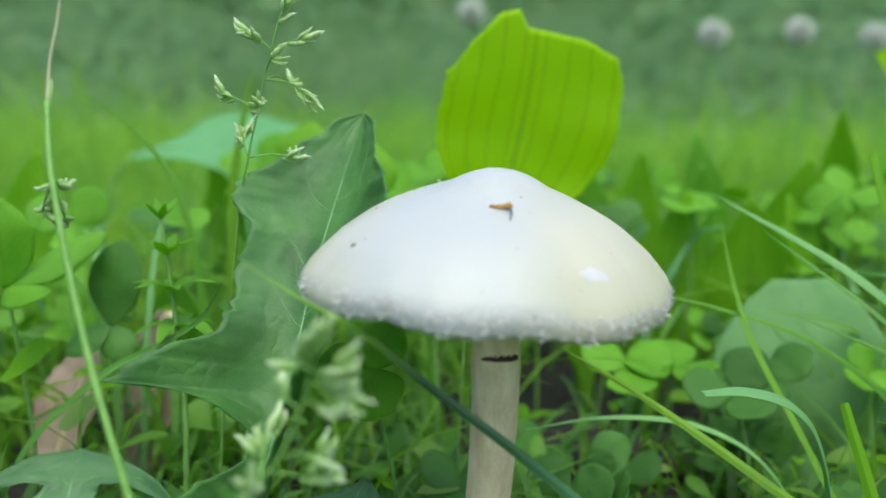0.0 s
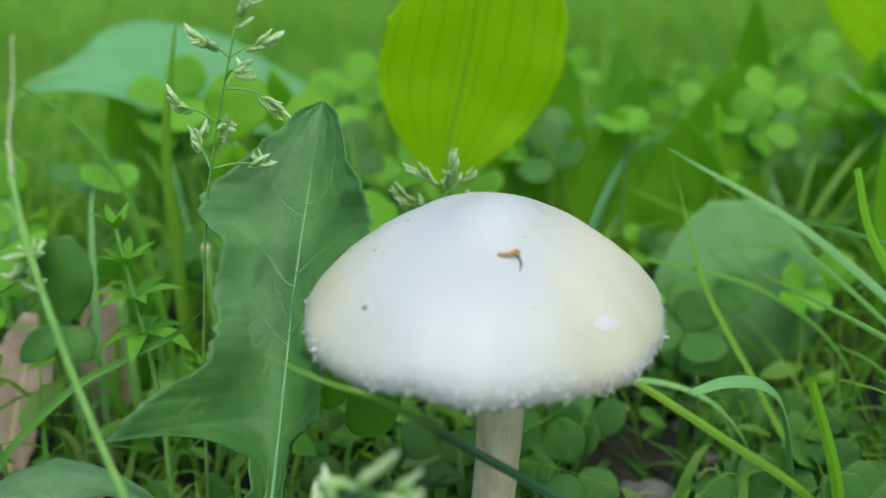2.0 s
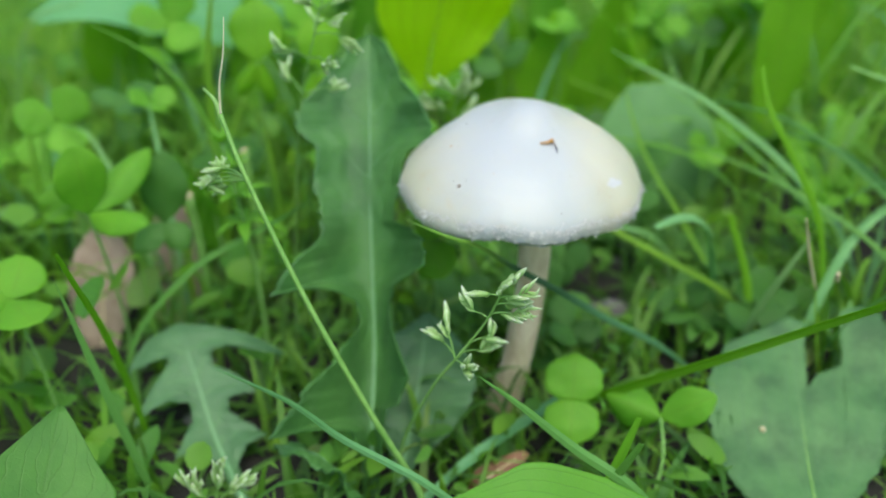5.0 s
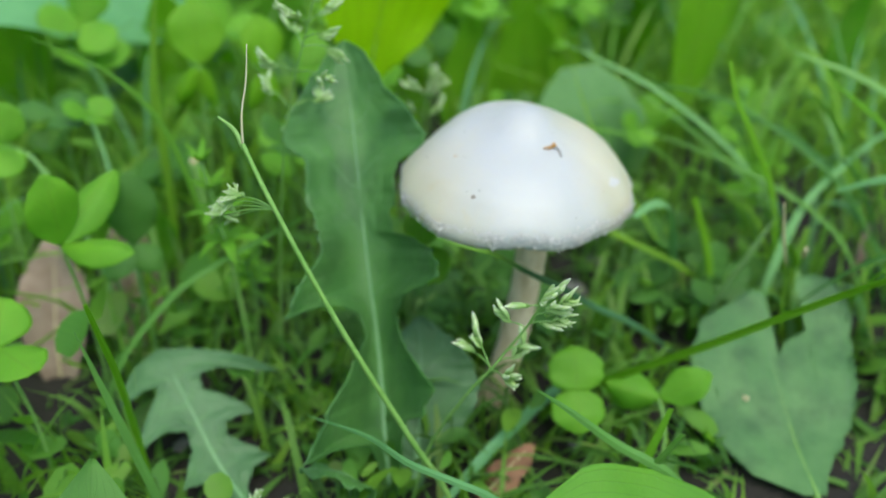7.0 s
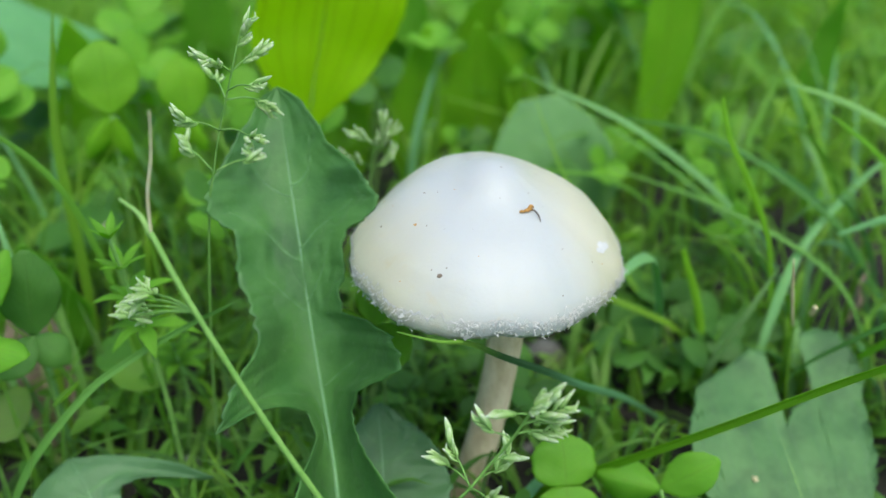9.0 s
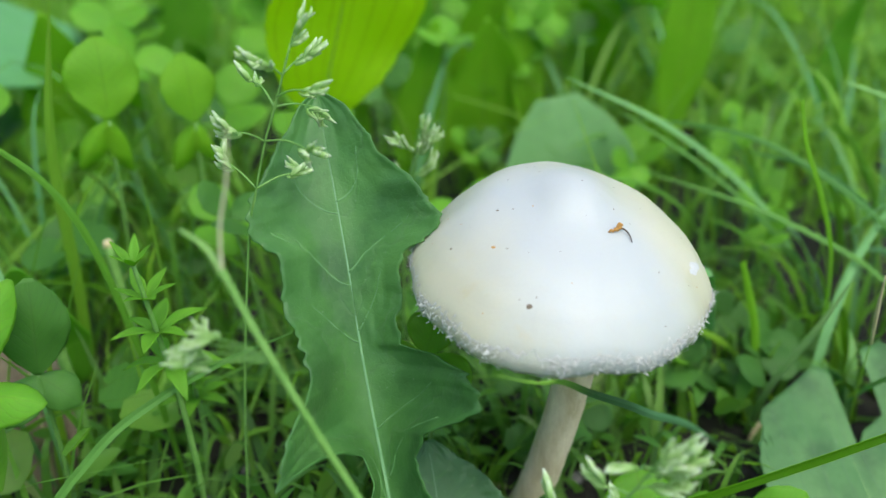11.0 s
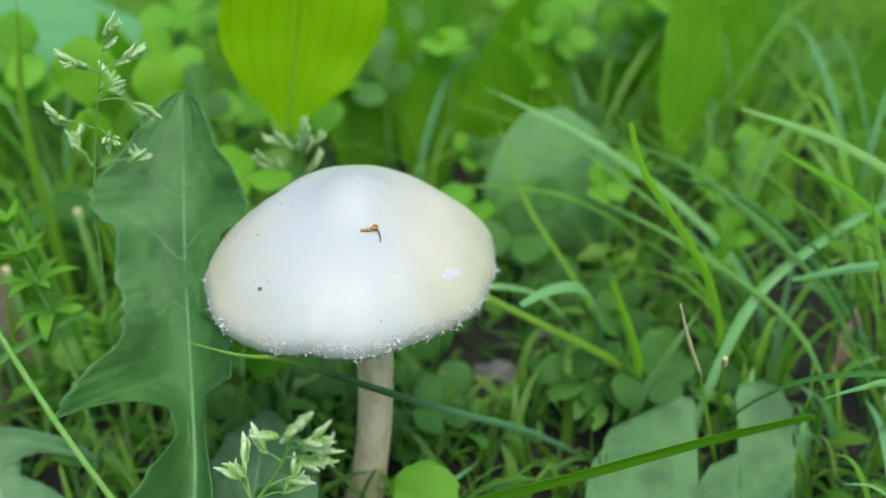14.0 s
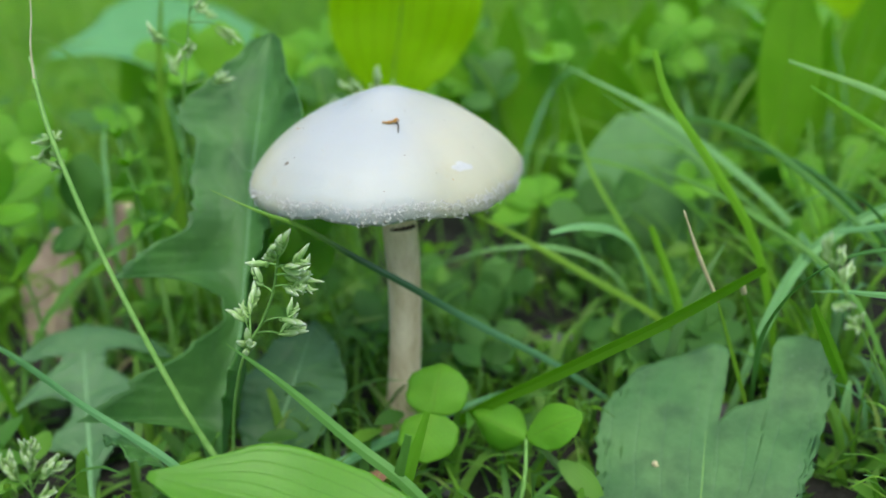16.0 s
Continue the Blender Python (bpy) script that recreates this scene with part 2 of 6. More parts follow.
M_CLOVER = leaf_material("clover_green", (0.095, 0.285, 0.018), (0.180, 0.415, 0.030), (0.40, 0.76, 0.016), 0.45, 0.5, 9.0, (0.271, 0.449, 0.041), 0.03, 0.8)
M_TALL = leaf_material("tall_clover_green", (0.140, 0.345, 0.012), (0.215, 0.450, 0.018), (0.40, 0.74, 0.014), 0.48, 0.5, 9.0, (0.18, 0.37, 0.03), 0.03, 0.8, strength=0.12)
# clover green with the shade near the soil put into the colour
M_SHADED_CLOVER = leaf_material("shaded_clover_green", (0.050, 0.165, 0.026), (0.105, 0.265, 0.042), (0.20, 0.45, 0.03), 0.40, 0.5, 9.0, (0.13, 0.28, 0.05), 0.03, 0.8, vary=0.7)
M_COVER = grass_material("cover_leaves", (0.035, 0.115, 0.018), (0.150, 0.345, 0.045), (0.27, 0.60, 0.035), 0.45, True)
M_GRASS = grass_material("grass_field", (0.042, 0.120, 0.015), (0.195, 0.400, 0.052), (0.34, 0.66, 0.042), 0.45, True)
# darker copy of the grass, with shade between the plants put into its colour
M_FOOT = grass_material("shaded_floor_grass", (0.032, 0.095, 0.016), (0.122, 0.275, 0.042), (0.23, 0.48, 0.036), 0.40, True)
M_LAWN = grass_material("lawn_grass", (0.055, 0.152, 0.021), (0.200, 0.398, 0.058), (0.40, 0.74, 0.054), 0.45, True)
M_BLADE = grass_material("grass_blade", (0.100, 0.270, 0.022), (0.200, 0.410, 0.045), (0.372, 0.663, 0.027), 0.42)
M_FRESH = grass_material("fresh_blade", (0.150, 0.360, 0.016), (0.215, 0.460, 0.026), (0.40, 0.72, 0.02), 0.42)
M_MID = grass_material("mid_green_blade", (0.090, 0.250, 0.045), (0.150, 0.345, 0.070), (0.25, 0.55, 0.05), 0.35)
M_BLUE = grass_material("bluish_blade", (0.135, 0.33, 0.095), (0.22, 0.455, 0.165), (0.25, 0.58, 0.12), 0.36)


def tipped_blade_material():
    """A blade painted dark where the cap shades it, fresh yellow-green at its end."""
    a = Mat("shaded_tipped_blade")
    sep = a.node("ShaderNodeSeparateXYZ", Vector=a.n.new("ShaderNodeTexCoord").outputs["UV"])
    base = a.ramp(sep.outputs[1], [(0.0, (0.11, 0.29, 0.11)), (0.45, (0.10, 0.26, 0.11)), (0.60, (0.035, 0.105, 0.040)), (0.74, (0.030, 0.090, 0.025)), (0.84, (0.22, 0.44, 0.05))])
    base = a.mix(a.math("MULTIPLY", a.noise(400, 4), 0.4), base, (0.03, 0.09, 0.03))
    a.color(base)
    a.set(Roughness=0.42)
    a.bump(a.noise(900, 3, stretch=(1, 1, 0.2)), 0.3, 0.0002)
    a.translucent((0.10, 0.28, 0.06), 0.2)
    return a.m


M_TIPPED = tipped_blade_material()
M_STALK = simple_material("green_stalk", (0.135, 0.310, 0.055), (0.235, 0.430, 0.105), 400, 0.5, bump=0.2)
def spikelet_material():
    """Green scales that fade to a pale papery tip; UV y runs along each scale."""
    a = Mat("spikelet_green")
    f = a.noise(420, 4)
    sep = a.node("ShaderNodeSeparateXYZ", Vector=a.n.new("ShaderNodeTexCoord").outputs["UV"])
    along = a.math("ADD", sep.outputs[1], a.math("MULTIPLY", a.math("SUBTRACT", f, 0.5), 0.5))
    base = a.ramp(along, [(0.0, (0.27, 0.47, 0.12)), (0.45, (0.42, 0.60, 0.22)), (0.72, (0.62, 0.74, 0.42)), (0.92, (0.84, 0.85, 0.74))])
    rib = a.math("ABSOLUTE", a.math("SUBTRACT", a.math("FRACT", a.math("MULTIPLY", sep.outputs[0], 6.0)), 0.5))
    a.color(a.mix(a.math("MULTIPLY", rib, 0.5), base, (0.30, 0.50, 0.16)))
    a.set(Roughness=0.5)
    a.bump(a.math("ADD", f, rib), 0.4, 0.0003)
    a.translucent((0.55, 0.8, 0.3), 0.35)
    return a.m


M_SPIKE = spikelet_material()
M_PETAL = simple_material("white_petal", (0.42, 0.46, 0.38), (0.6, 0.62, 0.55), 300, 0.7)
M_BARK = simple_material("tree_bark", (0.06, 0.045, 0.03), (0.12, 0.095, 0.07), 12, 0.9)
M_WOODS = grass_material("wood_edge_leaves", (0.118, 0.232, 0.098), (0.195, 0.33, 0.15), (0.3, 0.55, 0.2), 0.5, True)
M_CROWN = grass_material("tree_leaves", (0.10, 0.20, 0.11), (0.17, 0.30, 0.15), (0.2, 0.4, 0.15), 0.4, True)


def ground_material():
    a = Mat("soil_and_turf")
    tc = a.n.new("ShaderNodeTexCoord").outputs["Object"]
    dist = a.node("ShaderNodeVectorMath", )
    dist.operation = "LENGTH"
    a.l.new(tc, dist.inputs[0])
    f, g, h = a.noise(60, 6, 0.7), a.noise(400, 5), a.noise(3, 5)
    soil = a.mix(a.ramp(f, [(0.35, (0, 0, 0)), (0.65, (1, 1, 1))]), (0.011, 0.010, 0.007), (0.030, 0.026, 0.019))
    soil = a.mix(a.math("MULTIPLY", a.ramp(g, [(0.55, (0, 0, 0)), (0.7, (1, 1, 1))]), 0.5), soil, (0.06, 0.052, 0.034))
    turf = a.mix(a.ramp(h, [(0.3, (0, 0, 0)), (0.7, (1, 1, 1))]), (0.045, 0.13, 0.018), (0.085, 0.21, 0.032))
    a.color(a.mix(a.ramp(a.math("MULTIPLY", dist.outputs["Value"], 0.5), [(0.16, (0, 0, 0)), (0.40, (1, 1, 1))]), soil, turf))
    a.set(Roughness=0.95)
    a.bump(a.math("ADD", f, g), 0.9, 0.004)
    return a.m


# ---- mesh helpers (centimetres) ----
def finish(bm, name, material, smooth=True):
    me = bpy.data.meshes.new(name)
    for v in bm.verts:
        v.co *= CM
    if smooth:
        for f in bm.faces:
            f.smooth = True
    bm.to_mesh(me)
    bm.free()
    me.materials.append(material)
    return me


def part(name, bm, material, parent=None, label="", thick=0.0, smooth=True):
    """One mesh object, under a thing or under a part."""
    ob = new(name, finish(bm, name, material, smooth))
    if parent:
        ob.parent = parent
        ob.matrix_parent_inverse = Matrix.Identity(4)
    if label:
        ob["label"] = label
    if thick:
        mod = ob.modifiers.new("thickness", "SOLIDIFY")
        mod.thickness, mod.offset = thick * CM, 0
    return ob


def thing(name, label, category, group=""):
    return tagged(new(name), label, category, group)


def curve_pts(pts, n):
    """A smooth line through the points, n + 1 places along it."""
    p = np.array(pts, float)
    if len(p) == 2:
        return p[0] + (p[1] - p[0]) * np.linspace(0, 1, n + 1)[:, None]
    d = np.r_[0, np.cumsum(np.linalg.norm(np.diff(p, axis=0), axis=1))]
    q = np.vstack([2 * p[0] - p[1], p, 2 * p[-1] - p[-2]])
    out = []
    for s in np.linspace(0, d[-1], n + 1):
        i = min(max(int(np.searchsorted(d, s) - 1), 0), len(p) - 2)
        u = (s - d[i]) / (d[i + 1] - d[i])
        a, b, c, e = q[i], q[i + 1], q[i + 2], q[i + 3]
        out.append(0.5 * (2 * b + (c - a) * u + (2 * a - 5 * b + 4 * c - e) * u * u + (3 * b - a - 3 * c + e) * u**3))
    return np.array(out)


def unit(v):
    v = np.array(v, float)
    return v / (np.linalg.norm(v) + 1e-12)


def tube(bm, pts, radii, sides=8, n=16, close=True):
    """A round rod along a smooth line; radii: at its start and end, or one for each point."""
    c = curve_pts(pts, n)
    r = np.interp(np.linspace(0, 1, n + 1), np.linspace(0, 1, len(radii)), radii)
    rows = []
    up = unit((0.31, 0.17, 0.93))
    for i in range(n + 1):
        t = unit(c[min(i + 1, n)] - c[max(i - 1, 0)])
        a = unit(np.cross(t, up if abs(t @ up) < 0.95 else (1, 0, 0)))
        b = np.cross(t, a)
        rows.append([bm.verts.new(c[i] + r[i] * (math.cos(2 * math.pi * k / sides) * a + math.sin(2 * math.pi * k / sides) * b)) for k in range(sides)])
    for x, y in zip(rows, rows[1:]):
        for k in range(sides):
            bm.faces.new((x[k], x[(k + 1) % sides], y[(k + 1) % sides], y[k]))
    if close:
        bm.faces.new(rows[0][::-1])
        bm.faces.new(rows[-1])
    return bm


def blade(bm, pts, width, side, fold=0.25, n=10, taper=0.35, twist=0.0, blunt=0.0):
    """A grass blade: a folded strip along a smooth line, widest near its base and drawn to a point."""
    uvl = bm.loops.layers.uv.verify()
    c = curve_pts(pts, n)
    rows = []
    for i in range(n + 1):
        s = i / n
        t = unit(c[min(i + 1, n)] - c[max(i - 1, 0)])
        a = unit(np.array(side) - t * (np.array(side) @ t))
        b = np.cross(t, a)
        if twist:
            ang = twist * s
            a, b = math.cos(ang) * a + math.sin(ang) * b, math.cos(ang) * b - math.sin(ang) * a
        w = 0.5 * width * min(1.0, (0.55 + s / taper * 0.45)) * (1 - (1 - blunt) * max(0, (s - 0.45) / 0.55) ** 2.2) + 0.004
        rows.append([bm.verts.new(c[i] - a * w + b * w * fold), bm.verts.new(c[i]), bm.verts.new(c[i] + a * w + b * w * fold)])
    for i, (x, y) in enumerate(zip(rows, rows[1:])):
        for k in (0, 1):
            f = bm.faces.new((x[k], x[k + 1], y[k + 1], y[k]))
            for lp, uv in zip(f.loops, ((k / 2, i / n), (k / 2 + 0.5, i / n), (k / 2 + 0.5, (i + 1) / n), (k / 2, (i + 1) / n))):
                lp[uvl].uv = uv
    return bm


def sheet(rib, side, left, right, nv=24, nu=12, cup=0.1, wave=0.0, waves=5.0, end=None, sweep=0.0, seed=0.0, droop=0.0, jag=0.0, veins=None, shift=None):
    """A leaf blade. rib: points from its base to its tip; left, right: half widths at even steps from base to tip;
    end(u): how far it reaches along the rib at u from -1 to 1, for a bitten tip; sweep: how far the margin is drawn back, one number or sweep(s, u);
    cup: how far the margin bends forward, one number or pairs along the rib; shift(s, across): a sideways lean of the blade."""
    bm = bmesh.new()
    uvl = bm.loops.layers.uv.verify()
    c = curve_pts(rib, 80)
    side = np.array(side, float)
    grid = []
    for j in range(nv + 1):
        row = []
        for i in range(-nu, nu + 1):
            u = i / nu
            s = j / nv * (end(u) if end else 1.0)
            x = s * 80
            k = min(int(x), 79)
            p = c[k] + (c[k + 1] - c[k]) * (x - k)
            t = unit(c[min(k + 2, 80)] - c[max(k - 1, 0)])
            a = unit(side - t * (side @ t))
            nrm = np.cross(a, t)
            ws = left if u < 0 else right
            w = float(np.interp(s, [q[0] for q in ws], [q[1] for q in ws])) if isinstance(ws[0], tuple) else float(np.interp(s, np.linspace(0, 1, len(ws)), ws))
            if jag:
                w *= 1 + jag * (noise.noise((s * 23.0 + seed, (1 if u > 0 else -1) * 3.1, seed)) + 0.7 * noise.noise((s * 70.0 + seed, (1 if u > 0 else -1) * 5.1, seed)) + 0.4 * noise.noise((s * 150.0 + seed, (1 if u > 0 else -1) * 7.1, seed))) * abs(u)
            off = abs(u) * w
            bend = cup if isinstance(cup, (int, float)) else float(np.interp(s, [q[0] for q in cup], [q[1] for q in cup]))
            across = u * w + (shift(s, u * w) if shift else 0.0)
            ripple = wave * abs(u) ** 1.5 * math.sin(waves * 2 * math.pi * s + (1.7 if u > 0 else 0) + seed)
            ripple += 0.05 * w * noise.noise((s * 4 + seed, u * 1.5, 2.3)) * min(1.0, abs(u) * 3)
            if veins:
                ripple += 0.045 * noise.noise((s * 22 + seed, u * 6.0, 5.3)) * min(1.0, abs(u) * 3) + 0.10 * abs(u) ** 3 * noise.noise((s * 38 + seed, (4.0 if u > 0 else -4.0), 1.3))
            row.append(bm.verts.new(p + a * across - t * (sweep(s, u) if callable(sweep) else sweep) * off * off + nrm * (bend * off * abs(u) + ripple) + np.array((0, 0, -droop * off * abs(u)))))
        grid.append(row)
    for j in range(nv):
        for i in range(2 * nu):
            f = bm.faces.new((grid[j][i], grid[j][i + 1], grid[j + 1][i + 1], grid[j + 1][i]))
            for lp, (du, dv) in zip(f.loops, ((0, 0), (1, 0), (1, 1), (0, 1))):
                lp[uvl].uv = ((i + du) / (2 * nu), (j + dv) / nv)
    if veins:
        # side veins that arch from the midrib towards the lobes
        vb, runs = veins
        for s0, s1, u1 in runs:
            pts = []
            for q in range(9):
                f = q / 8
                u, s = u1 * f, s0 + (s1 - s0) * f ** 1.6
                gy, gx = min(s * nv, nv - 0.001), nu + u * nu
                jy, ix = int(gy), min(int(gx), 2 * nu - 1)
                low = grid[jy][ix].co.lerp(grid[jy][ix + 1].co, gx - ix)
                pts.append(low.lerp(grid[jy + 1][ix].co.lerp(grid[jy + 1][ix + 1].co, gx - ix), gy - jy)[:])
            tube(vb, pts, [0.024, 0.019, 0.015], 5, 24)
    return bm


# ---- ground ----
def height(x, y):
    """The ground's height in centimetres at a place in centimetres."""
    near = math.exp(-(x * x + y * y) / 6.0)
    return 0.35 * noise.noise((x * 0.12, y * 0.12, 0.3)) * (1 - near) + 0.15 * noise.noise((x * 0.5, y * 0.5, 4.1)) * (1 - near)


def build_ground():
    bm = bmesh.new()
    radii = [0.0] + [0.6 * i for i in range(1, 60)] + [36 * 1.13**i for i in range(1, 60)]
    n = 96
    centre = bm.verts.new((0, 0, 0))
    prev = None
    for r in radii[1:]:
        ring = []
        for k in range(n):
            a = 2 * math.pi * k / n
            x, y = r * math.cos(a), r * math.sin(a)
            ring.append(bm.verts.new((x, y, height(x, y) if r < 300 else 0.0)))
        for k in range(n):
            if prev:
                bm.faces.new((prev[k], ring[k], ring[(k + 1) % n], prev[(k + 1) % n]))
            else:
                bm.faces.new((centre, ring[k], ring[(k + 1) % n]))
        prev = ring
    tagged(part("ground", bm, ground_material()), "dark crumbly soil under a green meadow turf", "ground", kind="structure")


build_ground()


# ---- grass and low cover, uncountable ----
def free_height(x, y):
    """How tall the wild growth stands here: low in front of the mushroom and where the observer stands, tall behind."""
    r = math.hypot(x - 0.2, y + 0.5)
    if y < -4.5 - 0.10 * x and x < 9:
        return 1.6
    behind = min(1.0, max(0.0, (y - 1.0 + 0.25 * abs(x)) / 9.0))
    h = 2.2 + 7.0 * behind
    if x > 4:
        h = max(h, min(6.5, 2.4 + 0.55 * (x - 4)) if y > -4 else 2.0)
    if r < 3.0:
        h = min(h, 2.6)
    if -7.5 < x < -1.0 and -5 < y < 4.0:
        h = min(h, 2.8)
    return h


def covered(x, y):
    """Where a low leaf lies over the soil and keeps the grass short."""
    broad = abs((x - 6.2) * 0.94 + (y + 4.6) * -0.35) < 2.2 and -7.4 < y < -1.1
    near = -5.0 < x < 1.2 and -10.5 < y < -6.8
    if -12.0 < x < -9.6 and 4.5 < y < 9.2:
        return True
    low = abs(x + 7.7 + 0.1 * y) < 1.3 and -2 < y < 4
    bare = math.hypot(x - 4.3, y - 3.3) < 1.25 or 10.2 < x < 12.8 and -3.2 < y < -0.9
    return broad or near or low or bare


def wild_grass(name, count, r0, r1, label, seed, wide=1.0, tall=1.0, material=None):
    r_ = random.Random(seed)
    verts, faces, uvs = [], [], []
    made = 0
    while made < count:
        r = math.exp(r_.uniform(math.log(r0), math.log(r1))) if r0 > 1 else r1 * math.sqrt(r_.random())
        a = r_.uniform(0, 2 * math.pi)
        x, y = r * math.cos(a), r * math.sin(a)
        hmax = free_height(x, y) * tall
        if noise.noise((x * 0.09, y * 0.09, 7.7)) < -0.42 and r < 40 or x < 0 and y > 3 and r < 30 and r_.random() < 0.5 or x > 5 and y > -1.5 and r < 26 and r_.random() < 0.62 or x > 6 and y > -1 and 26 <= r < 60 and r_.random() < 0.4:
            continue
        h = hmax * r_.uniform(0.4, 1.0) ** 0.8 if r < 60 else r_.uniform(7, 21) * tall
        if y < -0.4 * abs(x) and r > 40:
            h = r_.uniform(2, 6)
        lean, la = r_.uniform(0.15, 1.25) * h, r_.uniform(0, 2 * math.pi)
        dx, dy = lean * math.cos(la), lean * math.sin(la)
        if y + dy < -4.8 and x + dx < 9 and h > 2:
            continue
        if math.hypot(x + dx, y + dy + 0.6) < 3.4 and h > 4.0:
            continue
        if r < 20 and (covered(x, y) or covered(x + dx, y + dy)):
            continue
        z0 = height(x, y) - 0.2 if r < 300 else -0.2
        w = r_.uniform(0.05, 0.26) * wide
        fa = r_.uniform(0, math.pi)
        sx, sy = math.cos(fa), math.sin(fa)
        n = 5
        b0 = len(verts)
        for i in range(n + 1):
            s = i / n
            px, py = x + dx * s**1.8, y + dy * s**1.8
            pz = z0 + h * (s - 0.28 * s * s * (lean / h) * 1.5)
            ww = 0.5 * w * (1 - s**2.2) + 0.006
            for k in (-1, 0, 1):
                verts.append(((px + sx * ww * k) * CM, (py + sy * ww * k) * CM, (pz + abs(k) * ww * 0.35) * CM))
        for i in range(n):
            for k in (0, 1):
                q = b0 + 3 * i + k
                faces.append((q, q + 1, q + 4, q + 3))
                uvs += [(k / 2, i / n), (k / 2 + 0.5, i / n), (k / 2 + 0.5, (i + 1) / n), (k / 2, (i + 1) / n)]
        made += 1
    me = bpy.data.meshes.new(name)
    me.from_pydata(verts, [], faces)
    lay = me.uv_layers.new(name="uv")
    lay.data.foreach_set("uv", np.array(uvs).ravel())
    me.polygons.foreach_set("use_smooth", [True] * len(faces))
    me.materials.append(material or M_GRASS)
    tagged(new(name, me), label, "grass", kind="stuff")


wild_grass("meadow_grass", 12500, 0.5, 42, "fine green meadow grass growing from dark soil", 3)
wild_grass("meadow_grass", 21000, 36, 130, "tall green meadow grass further off", 4, 1.3, material=M_LAWN)
wild_grass("meadow_grass", 14000, 110, 900, "dense green grass of the open lawn", 5, 5.0, 1.0, material=M_LAWN)


def foot_grass(count, seed):
    """Short crossing blades that fill the floor round the mushroom's foot."""
    r_ = random.Random(seed)
    verts, faces, uvs = [], [], []
    while len(faces) < count * 10:
        x, y = r_.uniform(-11, 12), r_.uniform(-8, 9)
        if math.hypot(x, y) < 0.7:
            continue
        h = r_.uniform(0.8, 3.2) * (0.55 if y < -3.0 else 1.0)
        under = covered(x, y)
        if under:
            h = r_.uniform(0.15, 0.4)
        L, la = r_.uniform(0.6, 3.0), r_.uniform(0, 2 * math.pi)
        dx, dy = L * math.cos(la), L * math.sin(la)
        if math.hypot(x + dx, y + dy) < 0.6 or y + dy < -8.5 or not under and (covered(x + dx, y + dy) or covered(x + 0.5 * dx, y + 0.5 * dy)):
            continue
        w, z0, b0 = r_.uniform(0.06, 0.28), height(x, y) - 0.1, len(verts)
        sx, sy = -math.sin(la), math.cos(la)
        for i in range(6):
            s = i / 5
            ww = 0.5 * w * (1 - s**2.2) + 0.006
            for k in (-1, 0, 1):
                verts.append(((x + dx * s + sx * ww * k) * CM, (y + dy * s + sy * ww * k) * CM, (z0 + h * (1.9 * s - 1.15 * s * s) + abs(k) * ww * 0.35) * CM))
        for i in range(5):
            for k in (0, 1):
                q = b0 + 3 * i + k
                faces.append((q, q + 1, q + 4, q + 3))
                uvs += [(k / 2, i / 5), (k / 2 + 0.5, i / 5), (k / 2 + 0.5, (i + 1) / 5), (k / 2, (i + 1) / 5)]
    me = bpy.data.meshes.new("foot_grass")
    me.from_pydata(verts, [], faces)
    me.uv_layers.new(name="uv").data.foreach_set("uv", np.array(uvs).ravel())
    me.polygons.foreach_set("use_smooth", [True] * len(faces))
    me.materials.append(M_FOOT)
    tagged(new("low_grass", me), "short crossing grass blades close above the soil", "grass", kind="stuff")


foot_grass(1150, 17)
wild_grass("broad_meadow_grass", 1300, 17, 60, "broad green grass blades scattered through the meadow", 6, 2.3, material=M_LAWN)


def low_cover(name, count, rmax, label, seed):
    """Round clover-like leaflets and small ovals close above the soil."""
    r_ = random.Random(seed)
    verts, faces, uvs = [], [], []
    for _ in range(count):
        r = rmax * math.sqrt(r_.random())
        a = r_.uniform(0, 2 * math.pi)
        x, y = r * math.cos(a), r * math.sin(a)
        if r > 30 and y < -6:
            continue
        if r < 8 or (x > 3 and y < 8):
            continue
        hm = free_height(x, y)
        z = height(x, y) + r_.uniform(0.15, 0.85) * min(hm, 5.5) * (0.6 if r < 6 else 1.0)
        if math.hypot(x, y + 0.3) < 0.9:
            continue
        size = r_.uniform(0.35, 0.75) * (1.0 if r < 25 else 1.5)
        n = unit((r_.gauss(0, 0.5), r_.gauss(-0.15, 0.5), 1))
        ax = unit(np.cross(n, (r_.gauss(0, 1), r_.gauss(0, 1), 0.1)))
        bx = np.cross(n, ax)
        b0 = len(verts)
        c = np.array((x, y, z))
        verts.append(tuple((c - n * size * 0.12) * CM))
        m = 10
        for k in range(m):
            t = 2 * math.pi * k / m
            rad = size * (1 - 0.12 * math.cos(t)) * (0.86 if k == 0 else 1.0)
            verts.append(tuple((c + ax * rad * math.cos(t) + bx * rad * 0.82 * math.sin(t) + n * 0.18 * size * abs(math.sin(t))) * CM))
        for k in range(m):
            faces.append((b0, b0 + 1 + k, b0 + 1 + (k + 1) % m))
            uvs += [(0.5, 0.5), (0.5 + 0.5 * math.cos(2 * math.pi * k / m), 0.5), (0.5 + 0.5 * math.cos(2 * math.pi * (k + 1) / m), 0.5)]
    me = bpy.data.meshes.new(name)
    me.from_pydata(verts, [], faces)
    lay = me.uv_layers.new(name="uv")
    lay.data.foreach_set("uv", np.array(uvs).ravel())
    me.polygons.foreach_set("use_smooth", [True] * len(faces))
    me.materials.append(M_COVER)
    tagged(new(name, me), label, "ground cover", kind="stuff")


low_cover("clover_cover", 2600, 55, "small round green clover leaves covering the soil", 11)


